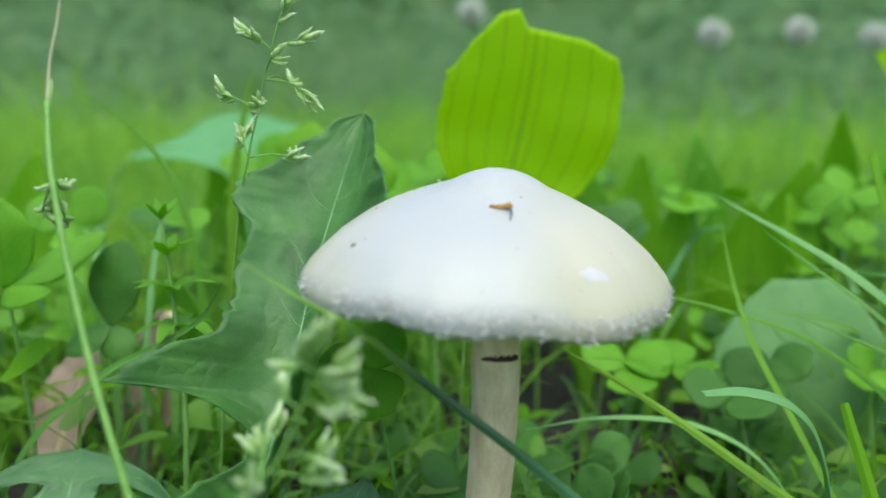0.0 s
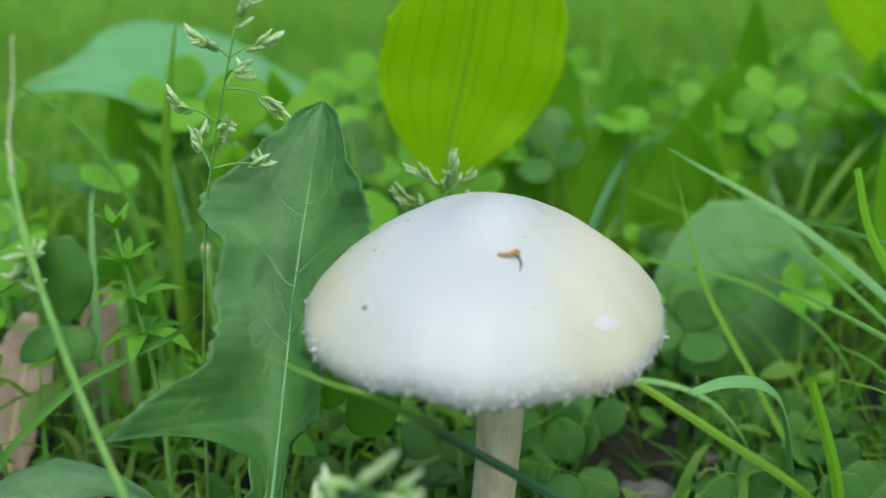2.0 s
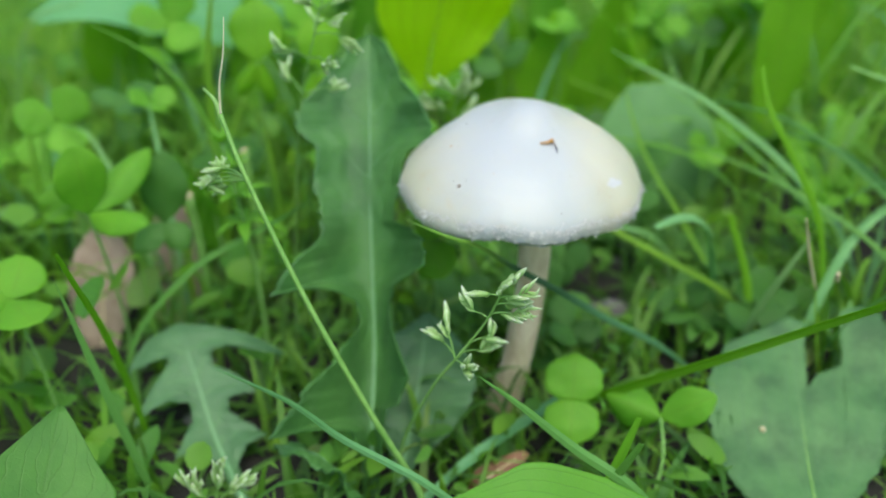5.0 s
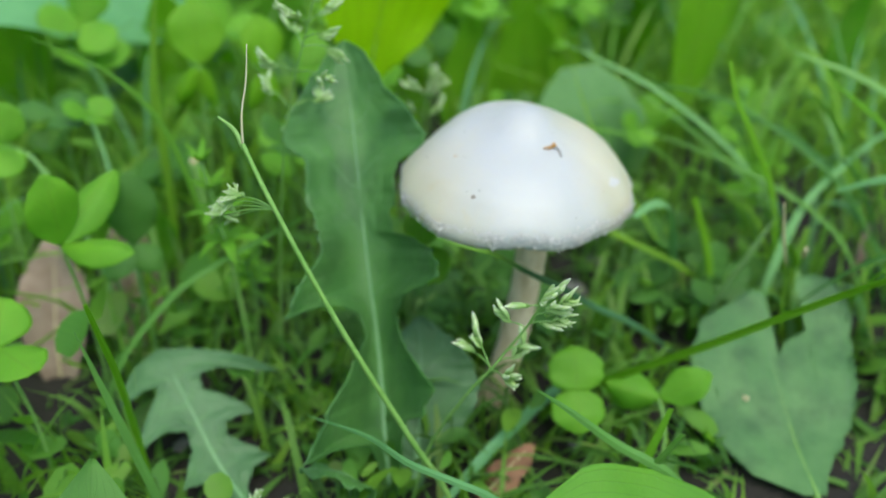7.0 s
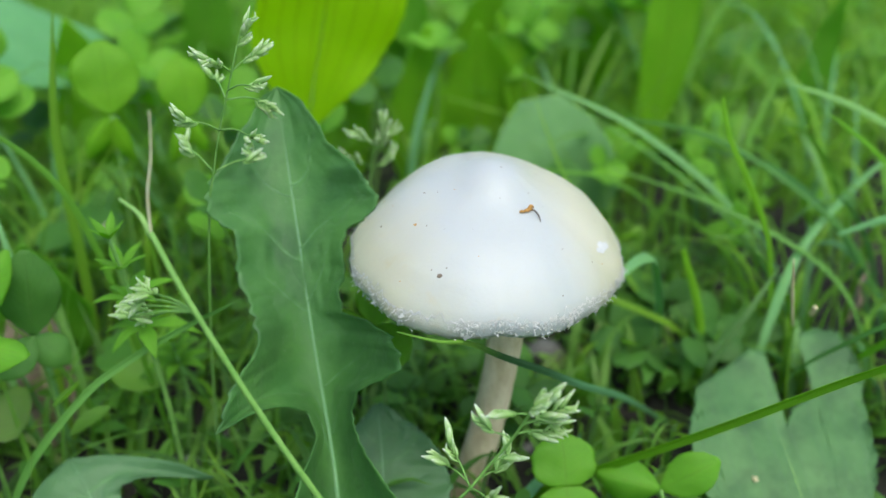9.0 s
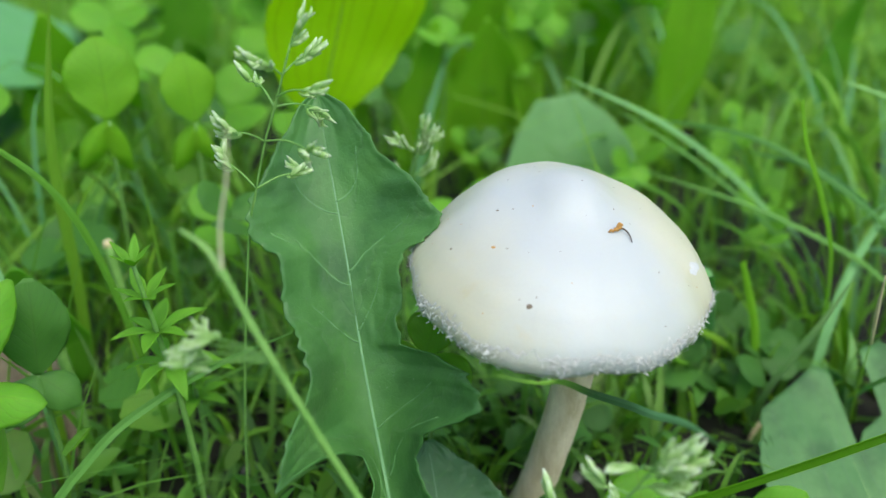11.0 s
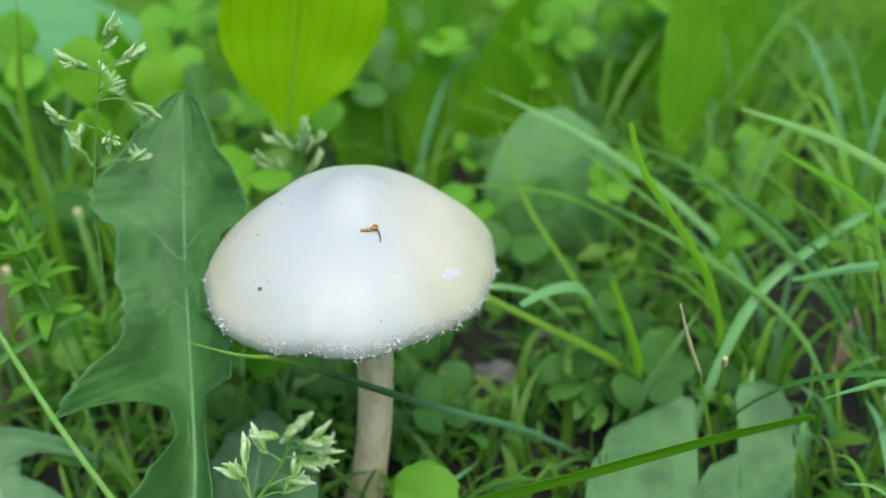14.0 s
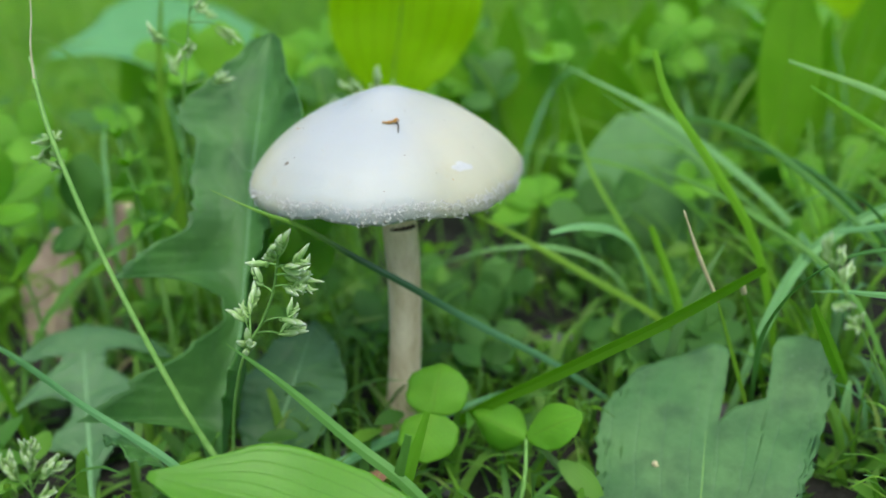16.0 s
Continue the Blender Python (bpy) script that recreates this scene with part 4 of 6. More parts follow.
broad_leaf("broad_leaf", [(4.7, -7.0, 0.1), (5.375, -5.575, 0.45), (6.05, -4.15, 1.18), (6.725, -2.725, 1.93), (7.4, -1.3, 2.66)], (2.0, -0.75, 0.05),
           [(0, 0.3), (0.1, 1.3), (0.2, 1.77), (0.3, 2.05), (0.44, 2.22), (1, 2.25)], [(0, 0.25), (0.06, 0.4), (0.12, 0.65), (0.28, 1.55), (0.37, 1.9), (0.45, 2.05), (0.6, 2.3), (0.65, 2.33), (0.72, 2.56), (1, 2.56)], M_BROAD,
           "broad blue-green leaf with a bitten notch lying low over the soil", bite_notch, 0.02, 0.05, seed=3.0, stalk=[(4.0, -8.2, -0.1)], cols=72, jag=0.06, shift=bite_lean)
broad_leaf("plantain_leaf", [(1.3, -9.3, 0.0), (0.9, -8.9, 1.2), (-0.4, -8.3, 2.5), (-2.2, -7.9, 3.6), (-4.1, -7.7, 4.4)], (0.5, 1.0, 0.25),
           [0.1, 0.5, 0.95, 1.15, 0.9, 0.05], [0.1, 0.5, 0.95, 1.1, 0.9, 0.05], M_NEAR,
           "fresh bright green plantain leaf arching above the soil", cup=0.25, seed=5.0)
broad_leaf("plantain_leaf", [(-11.5, -7.0, 0.0), (-11.3, -5.6, 1.8), (-10.9, -4.0, 3.3), (-10.4, -2.4, 4.4)], (1.0, 0.2, -0.3),
           [0.1, 1.1, 1.5, 1.2, 0.05], [0.1, 1.1, 1.6, 1.3, 0.05], M_SHADED_CLOVER,
           "fresh green plantain leaf low at the edge of the clover", cup=0.1, seed=7.0)
broad_leaf("pale_broad_leaf", [(-11.6, 17.2, 8.3), (-9.0, 18.2, 8.7), (-6.2, 20.0, 8.1), (-1.6, 23.4, 6.4)], (0.1, 1.0, 0.30),
           [0.3, 2.5, 2.9, 2.6, 0.3], [0.3, 2.8, 3.8, 3.2, 0.2], M_PALE,
           "large pale bluish-green leaf spread flat behind the clover", cup=0.04, seed=9.0, stalk=[(-13.0, 17.6, 0.0), (-12.6, 17.2, 6.0)])
broad_leaf("broad_leaf", [(9.0, 8.4, 0.0), (9.0, 8.4, 1.8), (9.1, 8.7, 3.6), (9.3, 9.6, 5.4)], (1.0, -0.45, 0.0),
           [0.12, 0.9, 1.9, 2.3, 2.3, 2.0, 1.5, 0.7], [0.12, 0.9, 1.9, 2.3, 2.3, 2.0, 1.5, 0.7], M_SAGE,
           "upright rounded green leaf standing behind the mushroom", cup=0.1, seed=10.0)
broad_leaf("plantain_leaf", [(17.0, 17.0, 0.0), (16.2, 15.4, 3.0), (16.0, 14.6, 6.0), (16.4, 14.2, 9.0)], (1.0, -0.4, 0.0),
           [0.1, 0.7, 1.2, 1.0, 0.05], [0.1, 0.7, 1.2, 1.0, 0.05], M_TALL,
           "narrow upright green plantain leaf among tall grass", cup=0.15, seed=12.0)


broad_leaf("plantain_leaf", [(13.6, 9.0, 0.0), (13.8, 8.7, 3.4), (13.9, 8.5, 6.0), (14.0, 8.4, 9.6)], (1.0, -0.3, 0.0),
           [0.08, 0.10, 0.3, 0.8, 1.0, 0.9, 0.3], [0.08, 0.10, 0.3, 0.8, 1.0, 0.9, 0.3], M_TALL,
           "narrow upright yellow-green leaf in shade among tall grass", cup=0.15, seed=13.0)
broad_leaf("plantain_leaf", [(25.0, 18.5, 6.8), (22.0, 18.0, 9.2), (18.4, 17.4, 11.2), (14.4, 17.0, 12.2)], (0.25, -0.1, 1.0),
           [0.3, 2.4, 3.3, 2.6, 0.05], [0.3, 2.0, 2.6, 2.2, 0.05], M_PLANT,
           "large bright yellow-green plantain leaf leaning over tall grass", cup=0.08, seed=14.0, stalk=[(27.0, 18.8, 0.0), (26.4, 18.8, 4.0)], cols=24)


# upright leaves of the undergrowth further back
r_ = random.Random(55)
for x, y, tall in ((11.5, 13.0, 7.5), (15.2, 11.2, 8.2), (19.0, 13.5, 9.0), (4.5, 17.0, 8.5), (9.5, 19.0, 9.5), (-3.0, 19.5, 8.5), (-9.0, 23.0, 9.5), (15.5, 22.0, 10.5), (23.0, 17.0, 10.0), (2.5, 25.0, 10.0), (-15.0, 15.0, 8.5), (21.0, 8.0, 8.0), (-7.5, 9.5, 5.5), (-14.5, 10.5, 7.0), (6.2, 13.4, 7.6), (7.8, 15.6, 8.4), (9.4, 13.6, 7.4), (4.4, 14.4, 7.4), (11.0, 16.2, 8.6), (6.4, 18.4, 8.8)):
    lx, ly = r_.uniform(-1.5, 1.5), r_.uniform(-2.5, 0.5)
    w = r_.uniform(0.8, 1.6)
    broad_leaf("plantain_leaf", [(x, y, 0.0), (x + 0.2 * lx, y + 0.2 * ly, tall * 0.35), (x + 0.5 * lx, y + 0.5 * ly, tall * 0.7), (x + lx, y + ly, tall)], (1.0, r_.uniform(-0.6, 0.6), 0.0),
               [0.1, 0.3 * w, w, 1.1 * w, 0.7 * w, 0.05], [0.1, 0.3 * w, w, 1.1 * w, 0.7 * w, 0.05], M_NEAR if r_.random() < 0.6 else M_TALL,
               "green plantain leaf standing in the undergrowth", cup=0.15, seed=x)


bm = bmesh.new()
bmesh.ops.create_icosphere(bm, subdivisions=2, radius=0.07)
for v in bm.verts:
    v.co = v.co * (1 + 0.5 * noise.noise(v.co * 20.0)) + Vector((4.98, -4.2, 0.99))
tagged(part("soil_crumb", bm, M_DRY), "tan crumb of soil lying on a broad leaf", "crumb")


# ---- clover ----
def clover(centre, foot, size, normal, turn, spread, label, group="clover leaves", material=None):
    """A clover leaf: a thin stalk and three rounded leaflets. spread: leaflet turns in degrees and their tilt."""
    root = thing("clover", label, "clover", group)
    n = unit(normal)
    a0 = unit(np.cross(n, (0.2, 1, 0.1)))
    b0 = np.cross(n, a0)
    bm = bmesh.new()
    c, f = np.array(centre, float), np.array(foot, float)
    tube(bm, [f, f + (c - f) * 0.5 + np.array((0.15, -0.1, 0.25)), c - n * 0.02], [0.05, 0.045, 0.035], 7, 14)
    part("stalk", bm, M_STALK, root)
    for ang, tilt, k in spread:
        t = math.radians(ang + turn)
        d = math.cos(t) * a0 + math.sin(t) * b0
        s = unit(np.cross(n, d))
        lift = math.tan(math.radians(tilt))
        L = size * k
        tip = unit(d + n * lift)
        rib = [c, c + tip * L * 0.35, c + tip * L * 0.72 + n * 0.02, c + tip * L]
        part("leaflet", sheet(rib, s, [0.03, 0.26 * L, 0.43 * L, 0.50 * L, 0.48 * L, 0.36 * L, 0.12 * L], [0.03, 0.26 * L, 0.43 * L, 0.50 * L, 0.48 * L, 0.36 * L, 0.12 * L],
                              14, 7, 0.12, 0.015, 3.0, seed=ang * 0.1 + centre[0], sweep=-0.03 / max(L, 0.3)), material or M_CLOVER, root, thick=0.018)
    return root


def led_clover(centre, foot, leaflets, label, material=None, full=0.0):
    """A clover leaf with its leaflets laid from the joint to given tips. leaflets: tip, width, facing, fold."""
    root = thing("clover", label, "clover", "clover leaves")
    c, f = np.array(centre, float), np.array(foot, float)
    bm = bmesh.new()
    tube(bm, [f, f + (c - f) * 0.5 + np.array((0.12, -0.08, 0.15)), c], [0.055, 0.05, 0.04], 7, 16)
    part("stalk", bm, M_STALK, root)
    for k, (tip, wide, face, fold) in enumerate(leaflets):
        t = np.array(tip, float)
        L = np.linalg.norm(t - c)
        s = unit(np.cross(unit(face), t - c))
        up = np.cross(t - c, s) / L
        rib = [c, c + (t - c) * 0.35 + up * 0.05 * L, c + (t - c) * 0.7 + up * 0.07 * L, t]
        h = [0.04 + full * 0.4 * wide, (0.52 + 0.36 * full) * wide, (0.84 + 0.14 * full) * wide, 0.98 * wide, 1.0 * wide, 0.88 * wide, 0.62 * wide, 0.12 * wide]
        part("leaflet", sheet(rib, s, h, h, 20, 9, fold, 0.02, 2.0, seed=k + centre[0], jag=0.04), material or M_CLOVER, root, thick=0.018)
    return root


led_clover((0.55, -2.85, 2.06), (0.7, -2.0, 0.0), (((0.92, -2.16, 2.86), 0.70, (-0.35, -0.75, 0.55), 0.10), ((0.20, -3.52, 1.32), 0.66, (-0.35, -0.75, 0.55), 0.15)), "round bright green clover leaf at the foot of the stem", None, 1.0)
led_clover((2.37, -3.81, 1.75), (1.75, -4.7, 0.0), (((3.42, -4.38, 2.47), 0.46, (-0.35, -0.65, 0.7), 0.15), ((1.45, -2.80, 1.95), 0.50, (-0.45, -0.6, 0.6), 0.85)), "fresh clover leaf with folded leaflets near the broad leaf")
led_clover((-9.77, 3.92, 5.84), (-9.5, 4.6, 0.0), (((-9.80, 3.75, 7.75), 0.66, (0.3, -0.9, 0.25), 0.10), ((-8.07, 5.12, 6.95), 0.52, (-0.5, -0.7, 0.5), 0.55), ((-8.36, 2.45, 5.92), 0.48, (0.0, -0.4, 0.9), 0.6)), "tall bright clover leaf with an eaten leaflet edge")
clover((-11.6, 1.5, 5.0), (-11.3, 1.8, 0.0), 1.3, (0.2, -0.4, 0.9), 30, ((100, 20, 1.0), (-10, 20, 1.1), (-120, 5, 1.0)), "bright clover leaf on a tall thin stalk")


led_clover((-8.05, 5.1, 4.8), (-8.2, 5.6, 0.0), (((-7.75, 5.35, 6.75), 0.66, (-0.1, -0.85, 0.5), 0.08), ((-8.9, 4.7, 4.2), 0.4, (0.0, -0.6, 0.8), 0.2), ((-7.5, 4.7, 4.1), 0.4, (0.0, -0.7, 0.6), 0.3)), "dark green clover leaf standing behind the taller one", M_SHADED_CLOVER)
led_clover((-4.5, 10.2, 7.65), (-4.9, 11.0, 0.0), (((-4.28, 10.85, 9.5), 0.88, (-0.1, -0.9, 0.35), 0.08), ((-5.3, 10.5, 6.5), 0.3, (-0.4, -0.8, 0.1), 0.7), ((-4.1, 10.4, 6.2), 0.3, (0.4, -0.8, 0.1), 0.7)), "tall clover leaf with a large rounded yellow-green leaflet", M_TALL)
led_clover((-2.6, 9.7, 7.3), (-2.9, 10.4, 0.0), (((-2.5, 10.25, 8.9), 0.72, (0.1, -0.9, 0.35), 0.1), ((-3.2, 9.9, 6.1), 0.28, (-0.4, -0.8, 0.1), 0.7), ((-2.2, 9.8, 6.2), 0.28, (0.4, -0.8, 0.1), 0.7)), "tall clover leaf standing before the plantain leaf", M_TALL)
clover((-1.9, 0.9, 5.0), (-1.2, 2.2, 0.0), 1.1, (-0.3, -0.8, 0.5), 30, ((80, 10, 1.0), (-40, 0, 0.9), (200, 0, 0.9)), "bright clover leaf half hidden between cap and dandelion leaf")


def scatter_clovers():
    r_ = random.Random(31)
    made = 0
    while made < 64:
        x, y = r_.uniform(-15, 17), r_.uniform(1, 24)
        if x < 3.4 and y < 5.5 or math.hypot(x - 1.5, y - 9.5) < 3.2:
            continue
        z = r_.uniform(1.6, 3.6) if y < 5 else r_.uniform(3.0, 7.4)
        if x > 3 and y < 12:
            z = min(z, 3.4)
        if x < -4.5 and y < 9:
            z = min(z, 2.6)
        clover((x, y, z), (x + r_.uniform(-0.6, 0.6), y + r_.uniform(-0.3, 0.8), -0.1), r_.uniform(0.8, 1.35), (r_.gauss(0, 0.3), -0.35 + r_.gauss(0, 0.3), 0.9), r_.uniform(0, 360),
               ((0, r_.uniform(5, 30), 1.0), (120, r_.uniform(5, 30), 1.0), (240, r_.uniform(5, 30), 1.0)), "green three-part clover leaf on a thin stalk", material=M_CLOVER if r_.random() < 0.6 else M_SHADED_CLOVER)
        made += 1


scatter_clovers()


def high_clovers():
    """Larger clover leaves that reach up into the light among the tall grass."""
    r_ = random.Random(41)
    made = 0
    while made < 26:
        x, y = r_.uniform(-9, 20), r_.uniform(9, 25)
        if -4.5 < x < 5.0 and y < 11.5 or x < -3 and y < 14:
            continue
        clover((x, y, r_.uniform(5.0, 8.0)), (x + r_.uniform(-0.6, 0.6), y + r_.uniform(-0.3, 0.8), -0.1), r_.uniform(1.0, 1.6), (r_.gauss(0, 0.3), -0.5 + r_.gauss(0, 0.3), 0.8), r_.uniform(0, 360),
               ((0, r_.uniform(5, 30), 1.0), (120, r_.uniform(5, 30), 1.0), (240, r_.uniform(5, 30), 1.0)), "bright clover leaf held up among tall grass")
        made += 1


high_clovers()


def low_clovers():
    """Low clover leaves on the floor behind and beside the stem, shade in their colour."""
    r_ = random.Random(77)
    made = 0
    while made < 32:
        x, y = r_.uniform(-3.0, 9.5), r_.uniform(-1.0, 8.0)
        if math.hypot(x, y) < 1.6 or covered(x, y) or (x < 0 and y < 2.5):
            continue
        clover((x, y, r_.uniform(0.7, 2.0)), (x + r_.uniform(-0.4, 0.4), y + r_.uniform(-0.2, 0.5), -0.1), r_.uniform(0.75, 1.15), (r_.gauss(-0.1, 0.3), -0.45 + r_.gauss(0, 0.3), 0.9), r_.uniform(0, 360),
               ((0, r_.uniform(5, 30), 1.0), (120, r_.uniform(5, 30), 1.0), (240, r_.uniform(5, 30), 1.0)), "low clover leaf in shade-darkened green close above the soil", material=M_SHADED_CLOVER)
        made += 1


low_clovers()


# ---- single grass blades ----
def grass_shoot(pts, width, side, label, material=None, fold=0.3, twist=0.0, blunt=0.0):
    root = thing("grass_shoot", label, "grass", "single grass shoots")
    part("blade", blade(bmesh.new(), pts, width, side, fold, 40, 0.3, twist, blunt), material or M_BLADE, root, thick=0.012, smooth=False)
    return root


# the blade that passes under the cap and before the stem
grass_shoot([(5.8, -0.8, -0.1), (3.75, -1.2, 1.9), (1.9, -1.7, 3.4), (0.45, -2.25, 4.7), (-0.7, -2.4, 5.6), (-1.65, -2.65, 6.43), (-2.45, -2.95, 6.95), (-3.25, -2.95, 7.45)], 0.15, (0.3, 0.2, 1), "narrow grass blade with painted cap shade crossing in front of the mushroom stem", M_TIPPED)
grass_shoot([(1.5, -7.6, -0.1), (1.0, -7.4, 1.2), (-0.08, -7.0, 2.9), (-1.1, -6.4, 3.76), (-2.11, -6.12, 4.83), (-2.91, -6.1, 5.67)], 0.20, (0.81, 0.26, 0.65), "light green grass blade rising beside the panicle", M_MID)
grass_shoot([(-1.0, -7.3, 0.0), (-2.0, -7.0, 1.5), (-3.85, -6.5, 3.6), (-4.6, -6.2, 4.2), (-5.45, -6.0, 4.9), (-6.25, -6.2, 6.0), (-7.35, -6.6, 7.2)], 0.13, (0.69, 0.3, 0.75), "thin pale grass blade leaning over the dandelion leaf", M_BLUE)
grass_shoot([(0.6, -1.2, 0.0), (1.04, -1.82, 1.08), (1.91, -3.17, 2.35), (3.07, -4.51, 3.58), (4.64, -6.25, 5.25), (5.46, -7.68, 6.55)], 0.24, (-0.35, 0.18, 0.51), "long arched grass blade over the broad leaf", M_FRESH, blunt=0.45)
grass_shoot([(8.0, -2.0, 0.0), (7.7, -2.9, 2.0), (7.24, -4.19, 3.7), (7.18, -5.65, 5.3), (7.4, -7.2, 6.4), (8.4, -8.8, 6.9)], 0.18, (0.8, 0.2, 0.4), "green arched grass blade beside the broad leaf", M_MID)
grass_shoot([(6.7, 0.7, 0.0), (6.6, 0.65, 2.4), (6.2, 0.5, 3.9), (5.56, 0.15, 4.65), (4.6, -0.3, 5.02), (3.73, -0.72, 5.09)], 0.36, (0.1, 1, 0.35), "pale bent grass blade by the cap", M_BLUE, blunt=0.35)
grass_shoot([(-10.2, 3.0, 0.0), (-9.2, 3.2, 2.5), (-7.6, 3.2, 4.1), (-6.4, 3.0, 4.8), (-5.3, 2.4, 5.5), (-4.5, 1.1, 6.5)], 0.16, (-0.43, 0.5, 0.71), "arched grass blade against the dandelion leaf", M_MID)
grass_shoot([(9.3, -0.8, 0.0), (8.95, -1.0, 2.6), (8.25, -1.2, 4.8), (6.98, -1.3, 6.9), (6.3, -1.25, 8.0), (6.03, -1.12, 9.0)], 0.23, (1, 0.3, 0.1), "tall upright bright grass blade with a fine tip", M_FRESH, blunt=0.6)
grass_shoot([(13.0, 1.4, 0.0), (11.2, 2.4, 3.4), (8.4, 3.8, 6.2), (5.48, 5.38, 8.0)], 0.25, (0.6, 0.5, 0.5), "bluish slanting grass blade behind the cap", M_BLUE)
grass_shoot([(12.4, 0.6, 0.0), (10.9, 1.8, 3.0), (8.7, 3.2, 5.4), (6.5, 4.7, 7.2)], 0.13, (0.6, 0.5, 0.5), "thin slanting grass blade behind the cap", M_MID)
grass_shoot([(16.6, -2.0, 0.0), (15.6, -1.6, 3.6), (13.9, -1.1, 5.9), (11.92, -0.57, 7.3), (9.64, 0.11, 8.31)], 0.26, (0.4, 0.5, 0.8), "bluish grass blade leaning in from the side with a blunt tip", M_BLUE, blunt=0.2)
grass_shoot([(15.2, -1.2, 0.0), (14.3, -1.3, 3.2), (13.2, -1.4, 5.0), (11.84, -1.45, 6.3), (9.32, -1.55, 8.0)], 0.24, (0.4, 0.5, 0.8), "fresh green grass blade leaning in beside a bluish one", M_FRESH, blunt=0.2)
grass_shoot([(16.0, -2.7, 0.0), (15.0, -2.6, 3.2), (13.4, -2.35, 4.5), (11.65, -2.1, 4.8), (9.99, -1.86, 4.75)], 0.28, (0.2, 0.4, 0.9), "pale grass blade reaching level out of the grass", M_BLUE, blunt=0.3)
grass_shoot([(7.6, -1.6, 0.0), (8.8, -1.2, 2.5), (9.96, -0.92, 4.0), (12.0, -0.5, 4.7), (14.2, 0.0, 4.95), (16.0, 0.5, 4.6)], 0.26, (0.2, 0.4, 0.9), "grey-green grass blade slanting away through the undergrowth", M_BLUE)
grass_shoot([(-6.4, 9.6, 0.0), (-6.2, 9.3, 4.0), (-6.1, 9.0, 7.8), (-5.5, 8.9, 11.0)], 0.28, (1, 0.2, 0), "upright grass blade before the large pale leaf")
grass_shoot([(10.4, -2.4, 0.2), (9.78, -3.01, 1.46), (8.6, -4.3, 3.2), (7.5, -5.5, 4.75)], 0.30, (0.8, 0.3, 0.45), "short bright cut grass blade beside the broad leaf", M_FRESH, blunt=0.5)
grass_shoot([(12.6, -4.6, 0.0), (11.2, -5.1, 2.9), (9.32, -5.69, 4.62), (8.0, -6.1, 5.2), (6.93, -6.33, 5.45)], 0.16, (0.3, 0.5, 0.8), "pale thin grass blade bent over beside the broad leaf", M_BLUE)
grass_shoot([(6.6, -0.9, 0.0), (6.3, -1.5, 2.0), (6.6, -2.1, 3.7), (7.18, -2.38, 5.04)], 0.24, (0.8, -0.4, 0.1), "grey-green grass blade rising behind the broad leaf", M_BLUE)
grass_shoot([(12.2, -4.6, 0.0), (11.6, -4.0, 3.0), (10.8, -3.6, 5.6), (10.4, -3.2, 7.6)], 0.24, (0.9, 0.2, 0.2), "tall folded grass blade with a pale rib")
stub = grass_shoot([(8.6, -1.9, 0.0), (7.83, -2.51, 2.79), (7.1, -3.4, 4.3)], 0.12, (1, 0.2, 0.2), "thin green grass stub with a dry tip")
bm = bmesh.new()
tube(bm, [(7.12, -3.42, 4.25), (7.0, -3.57, 4.55)], [0.07, 0.05], 7, 4)
part("withered_tip", bm, M_DRY, stub, "dry pale cut tip")
straw = grass_shoot([(7.9, -2.8, 0.0), (7.3, -3.0, 2.0), (6.5, -3.4, 4.4)], 0.09, (1, 0.3, 0), "thin green grass stem with a dry straw-coloured tip")
bm = bmesh.new()
tube(bm, [(6.6, -3.36, 4.1), (6.1, -3.55, 5.2), (5.7, -3.73, 6.27)], [0.03, 0.045, 0.015], 6, 12)
part("withered_tip", bm, M_DRY, straw, "dry straw-coloured tip")
grass_shoot([(-9.2, 1.0, 0.0), (-9.35, 0.4, 2.6), (-9.5, -0.6, 4.8), (-9.7, -1.6, 6.5), (-9.83, -2.22, 7.57)], 0.15, (1, 0.3, 0.2), "bright upright grass blade by the clover", M_FRESH, blunt=0.4)
grass_shoot([(-9.0, -1.6, 0.0), (-9.5, -1.5, 3.0), (-10.1, -1.4, 6.6)], 0.18, (1, 0.3, 0.2), "upright grass blade by the clover", M_MID)
grass_shoot([(7.0, -0.6, 0.0), (6.9, -0.5, 2.5), (6.26, -0.22, 4.8)], 0.22, (0.9, -0.3, 0.2), "short bright grass blade cut off behind the broad leaf", M_FRESH, blunt=0.6)
grass_shoot([(-0.9, -6.2, 0.0), (-0.45, -6.3, 2.1), (0.23, -6.42, 4.13)], 0.24, (0.7, -0.3, -0.3), "short cut grass blade near the clover", M_FRESH, blunt=0.4)
grass_shoot([(-0.9, -6.0, 0.0), (-0.6, -6.4, 2.1), (-0.15, -7.2, 4.2)], 0.20, (0.7, -0.3, -0.3), "short cut grass blade near the clover", M_MID, blunt=0.5)
grass_shoot([(-3.4, -3.0, 0.2), (-1.6, -2.4, 0.8), (0.2, -1.9, 1.2), (2.4, -1.2, 1.5)], 0.28, (0.1, 1, 0.4), "grass blade lying across the foot of the stem", M_BLUE)


grass_shoot([(-5.6, 5.2, 0.0), (-5.9, 5.5, 3.6), (-6.5, 6.0, 7.2), (-7.6, 6.4, 9.0), (-9.3, 6.75, 10.15)], 0.15, (0.5, 0.3, 0.8), "thin grass blade leaning over the clover leaves")
